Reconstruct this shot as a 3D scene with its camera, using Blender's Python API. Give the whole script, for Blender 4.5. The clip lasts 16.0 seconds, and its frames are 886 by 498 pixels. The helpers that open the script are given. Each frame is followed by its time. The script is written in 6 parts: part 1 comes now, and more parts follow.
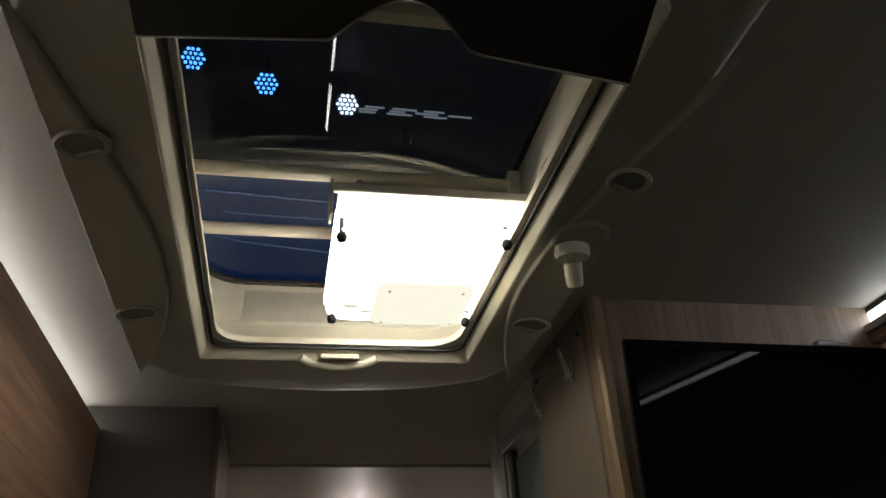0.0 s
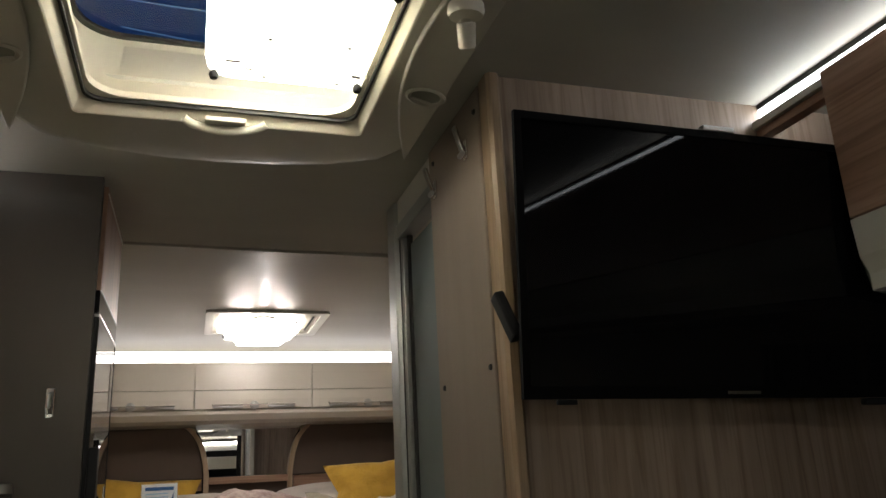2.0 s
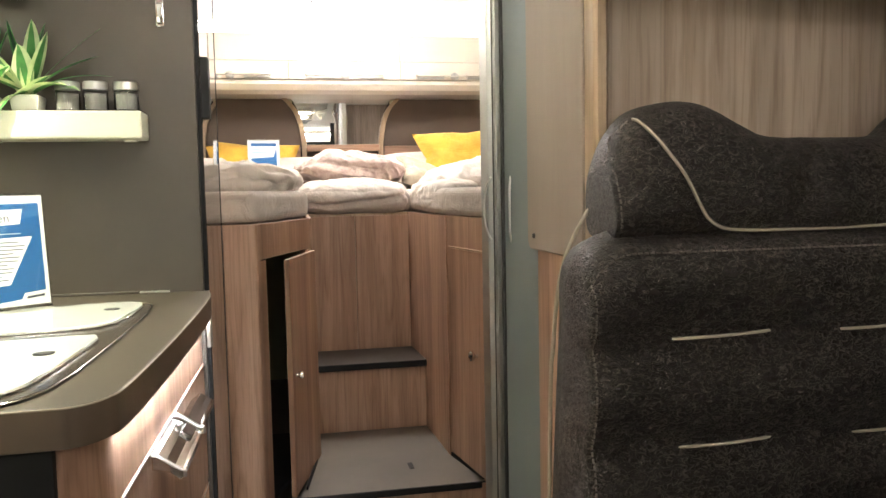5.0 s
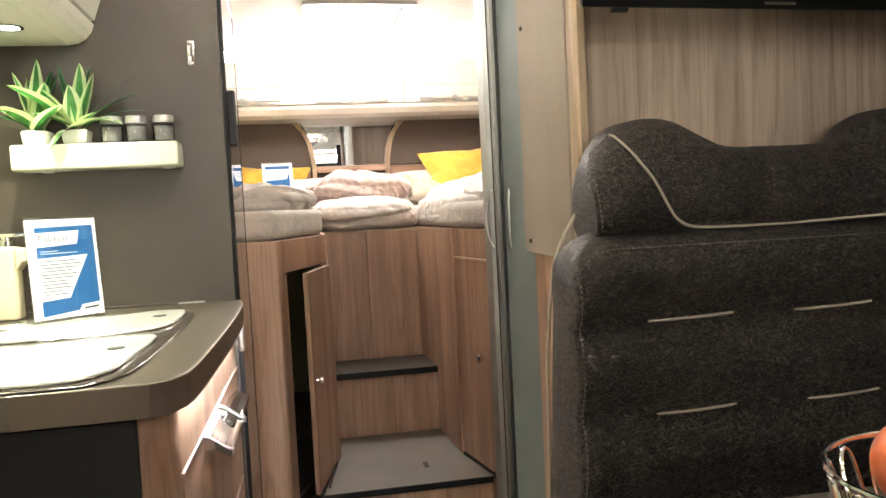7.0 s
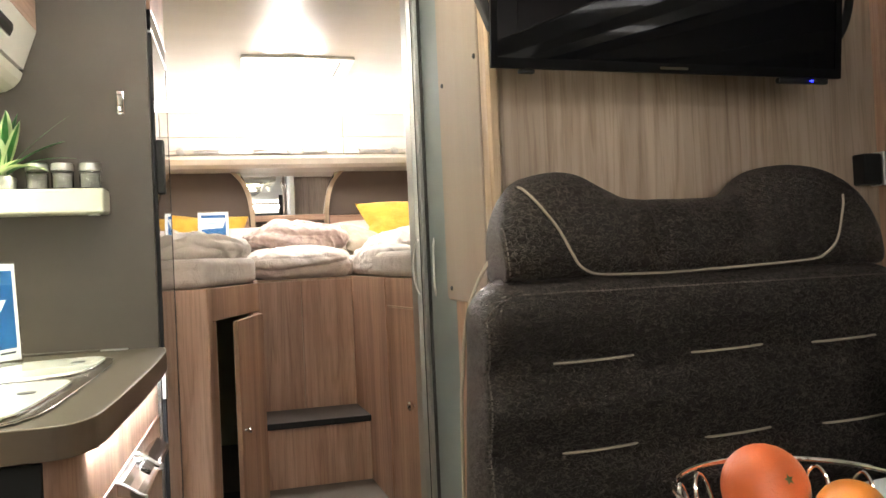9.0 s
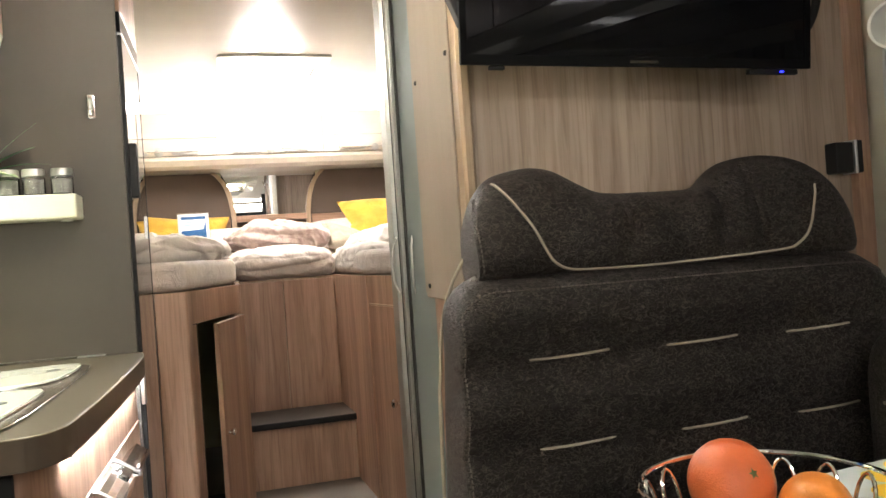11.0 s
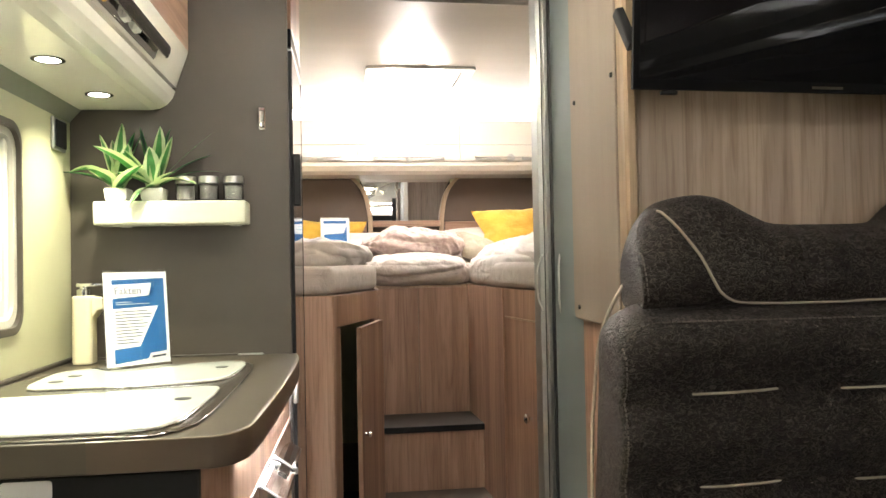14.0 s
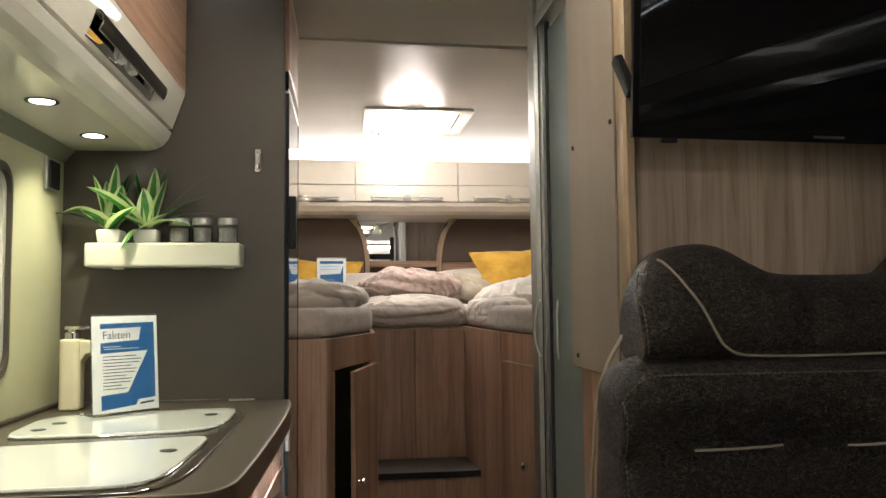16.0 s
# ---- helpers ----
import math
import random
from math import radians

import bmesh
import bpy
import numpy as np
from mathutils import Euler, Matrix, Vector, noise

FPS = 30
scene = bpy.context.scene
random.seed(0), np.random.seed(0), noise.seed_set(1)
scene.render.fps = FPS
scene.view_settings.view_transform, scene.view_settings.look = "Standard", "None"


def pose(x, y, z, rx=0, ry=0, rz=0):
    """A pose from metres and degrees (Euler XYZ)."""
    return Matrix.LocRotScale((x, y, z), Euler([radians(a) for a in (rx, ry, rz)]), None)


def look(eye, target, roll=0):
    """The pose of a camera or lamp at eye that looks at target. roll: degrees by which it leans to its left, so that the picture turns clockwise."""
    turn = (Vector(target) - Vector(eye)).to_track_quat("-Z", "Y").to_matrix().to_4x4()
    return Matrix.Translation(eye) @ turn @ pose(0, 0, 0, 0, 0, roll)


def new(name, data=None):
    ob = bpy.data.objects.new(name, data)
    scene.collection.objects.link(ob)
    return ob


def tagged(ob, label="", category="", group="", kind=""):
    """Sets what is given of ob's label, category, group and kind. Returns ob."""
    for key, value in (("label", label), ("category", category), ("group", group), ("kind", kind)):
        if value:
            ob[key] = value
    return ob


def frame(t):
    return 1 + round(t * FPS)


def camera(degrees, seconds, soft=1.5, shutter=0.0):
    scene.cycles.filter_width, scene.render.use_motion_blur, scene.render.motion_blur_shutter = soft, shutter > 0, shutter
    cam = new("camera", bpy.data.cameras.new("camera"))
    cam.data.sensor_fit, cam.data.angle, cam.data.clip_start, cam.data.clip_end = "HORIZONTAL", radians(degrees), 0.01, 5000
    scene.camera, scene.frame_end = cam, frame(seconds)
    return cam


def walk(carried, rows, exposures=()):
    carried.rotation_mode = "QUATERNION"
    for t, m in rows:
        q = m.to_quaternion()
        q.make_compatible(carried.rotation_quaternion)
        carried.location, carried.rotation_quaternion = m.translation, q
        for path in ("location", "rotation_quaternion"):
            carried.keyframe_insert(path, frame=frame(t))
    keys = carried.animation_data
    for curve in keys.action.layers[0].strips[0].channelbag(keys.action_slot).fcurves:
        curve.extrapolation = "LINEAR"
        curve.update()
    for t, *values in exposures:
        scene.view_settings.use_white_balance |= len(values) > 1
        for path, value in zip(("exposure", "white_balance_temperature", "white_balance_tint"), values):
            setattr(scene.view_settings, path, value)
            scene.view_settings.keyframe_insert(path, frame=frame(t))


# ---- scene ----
cam = camera(59.6, 16.0)
PATH = [
    (0, (0.152, 0.248, 1.407), (0.54, 1.933, 2.412), -3.9),
    (0.5, (0.165, 0.265, 1.388), (0.584, 2.023, 2.245), -3.8),
    (1, (0.182, 0.282, 1.381), (0.652, 2.077, 2.128), -3.9),
    (1.5, (0.205, 0.279, 1.364), (0.755, 2.085, 2.025), -3.8),
    (2, (0.215, 0.291, 1.337), (0.816, 2.112, 1.907), -3.0),
    (2.5, (0.215, 0.292, 1.316), (0.801, 2.144, 1.79), -2.0),
    (3, (0.22, 0.298, 1.281), (0.789, 2.181, 1.648), -1.8),
    (3.5, (0.225, 0.311, 1.217), (0.76, 2.229, 1.408), -2.3),
    (4, (0.21, 0.303, 1.167), (0.705, 2.24, 1.196), -2.0),
    (4.5, (0.197, 0.283, 1.141), (0.597, 2.239, 1.021), -1.5),
    (4.7, (0.202, 0.269, 1.131), (0.59, 2.225, 0.978), -1.0),
    (6.8, (0.164, 0.068, 1.112), (0.53, 2.032, 1.013), -3.5),
    (7, (0.162, 0.057, 1.112), (0.534, 2.019, 1.008), -2.9),
    (7.5, (0.165, 0.036, 1.113), (0.573, 1.994, 1.112), -2.4),
    (8, (0.178, 0.018, 1.115), (0.587, 1.975, 1.09), -2.1),
    (8.5, (0.193, 0.01, 1.12), (0.629, 1.962, 1.125), -2.0),
    (9, (0.205, -0.007, 1.103), (0.717, 1.926, 1.124), -2.6),
    (9.2, (0.196, -0.003, 1.106), (0.706, 1.931, 1.096), -3.1),
    (11.3, (0.23, -0.014, 1.109), (0.792, 1.905, 1.123), -4.4),
    (11.5, (0.228, -0.018, 1.108), (0.813, 1.895, 1.134), -4.6),
    (12, (0.225, -0.016, 1.109), (0.836, 1.887, 1.159), -5.1),
    (12.5, (0.201, -0.011, 1.091), (0.684, 1.93, 1.11), -4.6),
    (13, (0.184, -0.016, 1.085), (0.584, 1.943, 1.075), -3.1),
    (13.5, (0.158, -0.026, 1.107), (0.498, 1.945, 1.09), -2.5),
    (14, (0.152, -0.004, 1.139), (0.398, 1.981, 1.174), -1.1),
    (14.5, (0.157, 0.009, 1.15), (0.356, 1.996, 1.264), -0.6),
    (15, (0.158, 0.011, 1.177), (0.392, 1.99, 1.349), -0.3),
    (15.5, (0.154, 0.021, 1.168), (0.4, 1.997, 1.357), -0.4),
    (16, (0.159, 0.023, 1.157), (0.411, 2.002, 1.29), -0.6),
]
EXPOSURES = [(0.0, -1.76), (0.5, -1.75), (1.0, -1.57), (2.0, -0.82), (3.0, -0.25), (3.5, -0.05), (4.0, 0.58), (4.5, 1.5), (7.0, 1.86), (9.0, 1.78), (11.5, 1.82), (12.5, 1.60), (13.5, 1.88), (14.0, 1.62), (14.5, 1.10), (15.2, 0.64), (16.0, 0.56)]
walk(cam, [(t, look(eye, target, roll)) for t, eye, target, roll in PATH], EXPOSURES)

# ---- world and lamps ----
world = bpy.data.worlds.new("hall")
scene.world = world
world.use_nodes = True
world.node_tree.nodes["Background"].inputs[0].default_value = (0.006, 0.022, 0.075, 1)
world.node_tree.nodes["Background"].inputs[1].default_value = 0.8


NEUTRAL, COOL = (1.0, 0.96, 0.935), (0.92, 0.96, 1.0)


def spot_lamp(name, place, watts, colour, degrees=124):
    data = bpy.data.lights.new(name, "SPOT")
    data.energy, data.color, data.spot_size, data.spot_blend, data.shadow_soft_size = watts, colour, radians(degrees), 1.0, 0.004
    ob = new(name, data)
    ob.matrix_world = look(place, (place[0], place[1] + 0.0001, place[2] - 1))
    return ob


SPOTS = [(-0.418, 0.33), (-0.418, 0.64), (-0.418, 0.95), (-0.418, 1.262), (-0.418, 1.573), (-0.418, 1.885)]
for sx, sy in SPOTS[2:]:
    spot_lamp("cabinet_spot_light", (sx, sy, 1.5455), 6.9, (1.0, 0.97, 0.74))

# ---- materials ----


def nodes_of(name):
    m = bpy.data.materials.new(name)
    m.use_nodes = True
    nt = m.node_tree
    return m, nt, nt.nodes["Principled BSDF"]


def link(nt, a, b):
    nt.links.new(a, b)


def add(nt, kind, **kw):
    n = nt.nodes.new(kind)
    for k, v in kw.items():
        if k in ("Scale", "Detail", "Roughness", "Distortion", "Strength", "Distance", "W"):
            n.inputs[k].default_value = v
    return n


def coords(nt, scale):
    tc = nt.nodes.new("ShaderNodeTexCoord")
    mp = nt.nodes.new("ShaderNodeMapping")
    mp.inputs["Scale"].default_value = scale
    link(nt, tc.outputs["Object"], mp.inputs["Vector"])
    return mp.outputs["Vector"]


def ramp(nt, fac, stops):
    r = nt.nodes.new("ShaderNodeValToRGB")
    while len(r.color_ramp.elements) < len(stops):
        r.color_ramp.elements.new(0.5)
    for e, (p, c) in zip(r.color_ramp.elements, stops):
        e.position, e.color = p, (*c, 1)
    link(nt, fac, r.inputs["Fac"])
    return r.outputs["Color"]


def surface(name, base, rough=0.5, metal=0.0, vary=0.12, scale=4.0, bump=0.0, bump_scale=60.0, coat=0.0, stretch=(1, 1, 1), spec=0.5, sheen=0.0):
    """A plain material with large soft variation and fine relief."""
    m, nt, b = nodes_of(name)
    v = coords(nt, stretch)
    n1 = add(nt, "ShaderNodeTexNoise", Scale=scale, Detail=5.0, Roughness=0.6)
    link(nt, v, n1.inputs["Vector"])
    lo = tuple(c * (1 - vary) for c in base)
    hi = tuple(min(1.0, c * (1 + vary)) for c in base)
    link(nt, ramp(nt, n1.outputs["Fac"], [(0.3, lo), (0.7, hi)]), b.inputs["Base Color"])
    n2 = add(nt, "ShaderNodeTexNoise", Scale=bump_scale, Detail=6.0, Roughness=0.65)
    link(nt, v, n2.inputs["Vector"])
    mr = nt.nodes.new("ShaderNodeMapRange")
    mr.inputs["To Min"].default_value, mr.inputs["To Max"].default_value = rough - min(0.07, 0.5 * rough), rough + min(0.07, 0.5 * rough)
    link(nt, n2.outputs["Fac"], mr.inputs["Value"])
    link(nt, mr.outputs["Result"], b.inputs["Roughness"])
    b.inputs["Metallic"].default_value = metal
    b.inputs["Coat Weight"].default_value = coat
    b.inputs["Specular IOR Level"].default_value = spec
    b.inputs["Sheen Weight"].default_value = sheen
    if bump:
        bp = nt.nodes.new("ShaderNodeBump")
        bp.inputs["Strength"].default_value, bp.inputs["Distance"].default_value = bump, 0.002
        link(nt, n2.outputs["Fac"], bp.inputs["Height"])
        link(nt, bp.outputs["Normal"], b.inputs["Normal"])
    return m


def wood(name, dark, mid, light, along="z", rough=0.42, width=1.0):
    """Laminate with straight grain along one axis: broad soft boards, drifting figure lines and faint pores."""
    m, nt, b = nodes_of(name)
    k = {"x": (0.045, 1, 1), "y": (1, 0.045, 1), "z": (1, 1, 0.045)}[along]
    v = coords(nt, k)
    slow = add(nt, "ShaderNodeTexNoise", Scale=6.5 / width, Detail=2.0, Roughness=0.5, Distortion=0.5)
    band = add(nt, "ShaderNodeTexNoise", Scale=24.0 / width, Detail=4.0, Roughness=0.55, Distortion=0.7)
    figure = add(nt, "ShaderNodeTexNoise", Scale=15.0 / width, Detail=1.5, Roughness=0.4, Distortion=0.35)
    pore = add(nt, "ShaderNodeTexNoise", Scale=190.0, Detail=2.0, Roughness=0.5)
    for n in (slow, band, figure, pore):
        link(nt, v, n.inputs["Vector"])
    c1 = ramp(nt, band.outputs["Fac"], [(0.30, dark), (0.50, mid), (0.70, light)])
    c2 = ramp(nt, slow.outputs["Fac"], [(0.36, tuple(0.74 * a for a in mid)), (0.62, tuple(min(1, 1.08 * a) for a in light))])

    def blend(kind, factor, a, b):
        n = nt.nodes.new("ShaderNodeMix")
        n.data_type, n.blend_type = "RGBA", kind
        n.inputs["Factor"].default_value = factor
        link(nt, a, n.inputs["A"])
        link(nt, b, n.inputs["B"])
        return n.outputs["Result"]

    lines = ramp(nt, figure.outputs["Fac"], [(0.40, (1, 1, 1)), (0.425, (0.55, 0.48, 0.42)), (0.45, (1, 1, 1)), (0.545, (1, 1, 1)), (0.56, (0.50, 0.43, 0.37)), (0.60, (1, 1, 1))])
    out = blend("MIX", 0.5, c1, c2)
    out = blend("MULTIPLY", 0.42, out, lines)
    out = blend("MULTIPLY", 0.30, out, ramp(nt, pore.outputs["Fac"], [(0.36, (0.5, 0.45, 0.4)), (0.5, (1, 1, 1))]))
    link(nt, out, b.inputs["Base Color"])
    b.inputs["Roughness"].default_value = rough
    bp = nt.nodes.new("ShaderNodeBump")
    bp.inputs["Strength"].default_value, bp.inputs["Distance"].default_value = 0.10, 0.001
    link(nt, pore.outputs["Fac"], bp.inputs["Height"])
    link(nt, bp.outputs["Normal"], b.inputs["Normal"])
    return m


def glow(name, colour, strength, base=None):
    m, nt, b = nodes_of(name)
    b.inputs["Base Color"].default_value = (*(base or colour), 1)
    b.inputs["Emission Color"].default_value = (*colour, 1)
    b.inputs["Emission Strength"].default_value = strength
    return m


def glass(name, tint, rough=0.0, ior=1.45):
    m, nt, b = nodes_of(name)
    b.inputs["Base Color"].default_value = (*tint, 1)
    b.inputs["Transmission Weight"].default_value = 1.0
    b.inputs["Roughness"].default_value = rough
    b.inputs["IOR"].default_value = ior
    return m


def fabric_mat():
    """Charcoal upholstery: a crinkled weave of short raised ridges, brown-grey glints painted on top and near black
    shade between.
    """
    m, nt, b = nodes_of("charcoal_upholstery")
    v = coords(nt, (0.8, 0.8, 1.35))
    ridge = add(nt, "ShaderNodeTexNoise", Scale=92.0, Detail=2.0, Roughness=0.55, Distortion=0.8)
    worn = add(nt, "ShaderNodeTexNoise", Scale=3.0, Detail=4.0, Roughness=0.6)
    for k in (ridge, worn):
        link(nt, v, k.inputs["Vector"])
    # Ramp paints thin bright glints on the ridges and shade beside them.
    c = ramp(nt, ridge.outputs["Fac"], [(0.32, (0.028, 0.0228, 0.0230)), (0.41, (0.0055, 0.0046, 0.0056)), (0.465, (0.017, 0.0142, 0.0149)), (0.51, (0.094, 0.078, 0.071)), (0.555, (0.017, 0.0142, 0.0149)), (0.61, (0.0055, 0.0046, 0.0056)), (0.70, (0.034, 0.0285, 0.0277))])
    mul = nt.nodes.new("ShaderNodeMix")
    mul.data_type, mul.blend_type = "RGBA", "MULTIPLY"
    mul.inputs["Factor"].default_value = 0.55
    link(nt, c, mul.inputs["A"])
    link(nt, ramp(nt, worn.outputs["Fac"], [(0.35, (0.62, 0.62, 0.66)), (0.65, (1, 1, 1))]), mul.inputs["B"])
    link(nt, mul.outputs["Result"], b.inputs["Base Color"])
    b.inputs["Roughness"].default_value = 0.48
    b.inputs["Specular IOR Level"].default_value = 0.32
    b.inputs["Specular Tint"].default_value = (1.0, 0.88, 0.74, 1)
    bp = nt.nodes.new("ShaderNodeBump")
    bp.inputs["Strength"].default_value, bp.inputs["Distance"].default_value = 1.0, 0.0026
    link(nt, ramp(nt, ridge.outputs["Fac"], [(0.36, (0.5, 0.5, 0.5)), (0.44, (0, 0, 0)), (0.51, (1, 1, 1)), (0.58, (0, 0, 0)), (0.66, (0.5, 0.5, 0.5))]), bp.inputs["Height"])
    link(nt, bp.outputs["Normal"], b.inputs["Normal"])
    return m


def bedding(name, base, blot=None, mottle=9.0):
    m, nt, b = nodes_of(name)
    v = coords(nt, (1, 1, 1))
    n = add(nt, "ShaderNodeTexNoise", Scale=mottle, Detail=5.0, Roughness=0.6)
    weave = add(nt, "ShaderNodeTexNoise", Scale=420.0, Detail=2.0)
    crease = add(nt, "ShaderNodeTexNoise", Scale=14.0, Detail=6.0, Roughness=0.6, Distortion=1.2)
    for k in (n, weave, crease):
        link(nt, v, k.inputs["Vector"])
    other = blot or tuple(0.86 * c for c in base)
    link(nt, ramp(nt, n.outputs["Fac"], [(0.42, base), (0.62, other)]), b.inputs["Base Color"])
    b.inputs["Roughness"].default_value = 0.85
    b.inputs["Sheen Weight"].default_value = 0.2
    b1 = nt.nodes.new("ShaderNodeBump")
    b1.inputs["Strength"].default_value, b1.inputs["Distance"].default_value = 0.6, 0.014
    link(nt, crease.outputs["Fac"], b1.inputs["Height"])
    b2 = nt.nodes.new("ShaderNodeBump")
    b2.inputs["Strength"].default_value, b2.inputs["Distance"].default_value = 0.2, 0.001
    link(nt, weave.outputs["Fac"], b2.inputs["Height"])
    link(nt, b1.outputs["Normal"], b2.inputs["Normal"])
    link(nt, b2.outputs["Normal"], b.inputs["Normal"])
    return m


WOOD = wood("walnut_laminate", (0.19, 0.102, 0.066), (0.405, 0.238, 0.160), (0.535, 0.352, 0.252))
WOOD_GREY = wood("grey_walnut_laminate", (0.20, 0.147, 0.110), (0.355, 0.268, 0.205), (0.45, 0.352, 0.278))
WOOD_Y = wood("walnut_laminate_lengthwise", (0.19, 0.102, 0.066), (0.405, 0.238, 0.160), (0.535, 0.352, 0.252), along="y")
WOOD_X = wood("walnut_laminate_crosswise", (0.19, 0.102, 0.066), (0.405, 0.238, 0.160), (0.535, 0.352, 0.252), along="x")
WOOD_EDGE = wood("pale_oak_edging", (0.30, 0.20, 0.12), (0.42, 0.30, 0.195), (0.52, 0.39, 0.27))
TAUPE = surface("taupe_laminate", (0.066, 0.055, 0.044), 0.42, vary=0.08, bump=0.1, bump_scale=300)
WORKTOP_MAT = surface("taupe_worktop", (0.072, 0.058, 0.043), 0.40, vary=0.1, bump=0.12, bump_scale=260)
# Edge colour carries the brown that it reflects from wood and hall.
WORKTOP_EDGE = surface("worktop_edge_reflected_brown", (0.088, 0.063, 0.045), 0.34, vary=0.12, bump=0.1, bump_scale=260)
# Pale colour for the highlight along the top edge.
WORKTOP_LINE = surface("worktop_arris_highlight", (0.26, 0.22, 0.17), 0.3, vary=0.1)
CREAM = surface("cream_gloss_plastic", (0.83, 0.80, 0.71), 0.02, vary=0.04, coat=0.5)
CREAM_SATIN = surface("cream_satin_locker_front", (0.75, 0.70, 0.625), 0.24, vary=0.03, coat=0.1)
CREAM_MATT = surface("cream_moulded_plastic", (0.72, 0.68, 0.58), 0.42, vary=0.05, bump=0.06, bump_scale=300)
SURROUND = surface("beige_moulded_ceiling_panel", (0.49, 0.472, 0.415), 0.36, vary=0.05, bump=0.08, bump_scale=220)
CEIL_FRONT = surface("matt_textured_beige_ceiling", (0.485, 0.465, 0.408), 0.6, vary=0.06, bump=0.16, bump_scale=150, stretch=(0.4, 1, 1), spec=0.15)
CEIL = surface("textured_beige_ceiling", (0.478, 0.452, 0.398), 0.30, vary=0.06, bump=0.20, bump_scale=200, stretch=(0.12, 1, 1), spec=0.10)
WALLPAPER = surface("ivory_wall_covering", (0.50, 0.49, 0.315), 0.45, vary=0.05, bump=0.12, bump_scale=140)
PANEL_MAT = surface("champagne_brushed_panel", (0.27, 0.222, 0.185), 0.7, spec=0.12, vary=0.14, bump=0.3, bump_scale=70, stretch=(1, 1, 0.12))
ALU = surface("satin_aluminium", (0.55, 0.55, 0.54), 0.3, metal=1.0, vary=0.05, bump=0.05, bump_scale=400)
CHROME = surface("polished_chrome", (0.85, 0.85, 0.85), 0.07, metal=1.0, vary=0.02)
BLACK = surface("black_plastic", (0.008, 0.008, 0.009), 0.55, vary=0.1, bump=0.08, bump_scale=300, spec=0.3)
TV_BLACK = surface("piano_black_plastic", (0.003, 0.003, 0.0035), 0.6, vary=0.05, spec=0.08)
COVE = surface("grey_green_cove_strip", (0.20, 0.205, 0.17), 0.45, vary=0.06)
DOOR_ALU = surface("anodised_door_profile", (0.40, 0.41, 0.40), 0.45, metal=1.0, vary=0.08, bump=0.06, bump_scale=300)
# Darkened base colour; on locker handles and spot rims it stands for dark reflections.
DARK_CHROME = surface("darkened_chrome", (0.16, 0.15, 0.14), 0.14, metal=1.0, vary=0.05)
GRIP = surface("pale_grey_plastic", (0.55, 0.56, 0.53), 0.4, vary=0.03)
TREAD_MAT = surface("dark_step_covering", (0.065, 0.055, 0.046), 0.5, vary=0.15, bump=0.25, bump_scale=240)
RUBBER = surface("dark_rubber_seal", (0.022, 0.022, 0.022), 0.65, vary=0.1)
SCREEN = surface("black_glass_screen", (0.003, 0.003, 0.004), 0.03, vary=0.05, spec=0.125)
FRIDGE_GLOSS = surface("glossy_dark_fridge_door", (0.05, 0.043, 0.036), 0.006, vary=0.04, coat=0.0, spec=0.5)
FABRIC = fabric_mat()
THREAD = surface("charcoal_stitching", (0.105, 0.088, 0.076), 0.6, vary=0.15, bump=0.2, bump_scale=500)
PIPING = surface("cream_piping_cord", (0.37, 0.32, 0.25), 0.6, vary=0.08, bump=0.2, bump_scale=500)
SHEET = bedding("pale_grey_sheet", (0.575, 0.505, 0.458))
DUVET = bedding("patterned_blush_duvet", (0.52, 0.41, 0.36), (0.36, 0.255, 0.235), 26.0)
BLANKET = bedding("taupe_fleece_blanket", (0.42, 0.36, 0.27))
WHITE_LINEN = bedding("white_linen", (0.72, 0.655, 0.605))
MUSTARD = bedding("mustard_velvet", (0.62, 0.36, 0.045), (0.50, 0.28, 0.03))
WHITE = surface("white_lacquer", (0.78, 0.77, 0.72), 0.35, vary=0.03)
SHELF_WHITE = surface("ivory_lacquer", (0.66, 0.655, 0.54), 0.35, vary=0.03)
PAPER = surface("white_card_paper", (0.80, 0.80, 0.78), 0.55, vary=0.02)
BLUE = surface("blue_print", (0.012, 0.11, 0.30), 0.5, vary=0.05)
PALE_BLUE = surface("pale_blue_print", (0.30, 0.52, 0.70), 0.5, vary=0.05)
INK = surface("dark_ink", (0.03, 0.035, 0.05), 0.6, vary=0.05)
SINK_GLASS = surface("white_backed_glass", (0.80, 0.83, 0.77), 0.05, vary=0.02, coat=0.6)
CERAMIC = surface("white_ceramic", (0.58, 0.57, 0.52), 0.35, vary=0.05, bump=0.05)
SOAP_MAT = surface("ivory_plastic", (0.74, 0.68, 0.48), 0.35, vary=0.03)
LEAF_GREEN = surface("green_leaf", (0.09, 0.30, 0.08), 0.4, vary=0.35, scale=40, bump=0.1)
LEAF_DARK = surface("dark_green_leaf", (0.012, 0.075, 0.035), 0.4, vary=0.3, scale=40, bump=0.1)
STEM_END = surface("grey_green_stem_end", (0.12, 0.15, 0.06), 0.7, vary=0.3, scale=200)
LEAF_PALE = surface("cream_leaf_margin", (0.66, 0.74, 0.46), 0.45, vary=0.15, scale=40)
STEM = surface("brown_stem", (0.14, 0.10, 0.05), 0.6)
GREY_FILL = surface("grey_spice", (0.20, 0.19, 0.17), 0.8, vary=0.22, scale=160)
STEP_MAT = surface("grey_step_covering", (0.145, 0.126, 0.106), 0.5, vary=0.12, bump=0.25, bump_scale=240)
ORANGE_PEEL = surface("orange_peel", (0.60, 0.125, 0.034), 0.34, vary=0.10, scale=28, bump=0.45, bump_scale=300, coat=0.15)
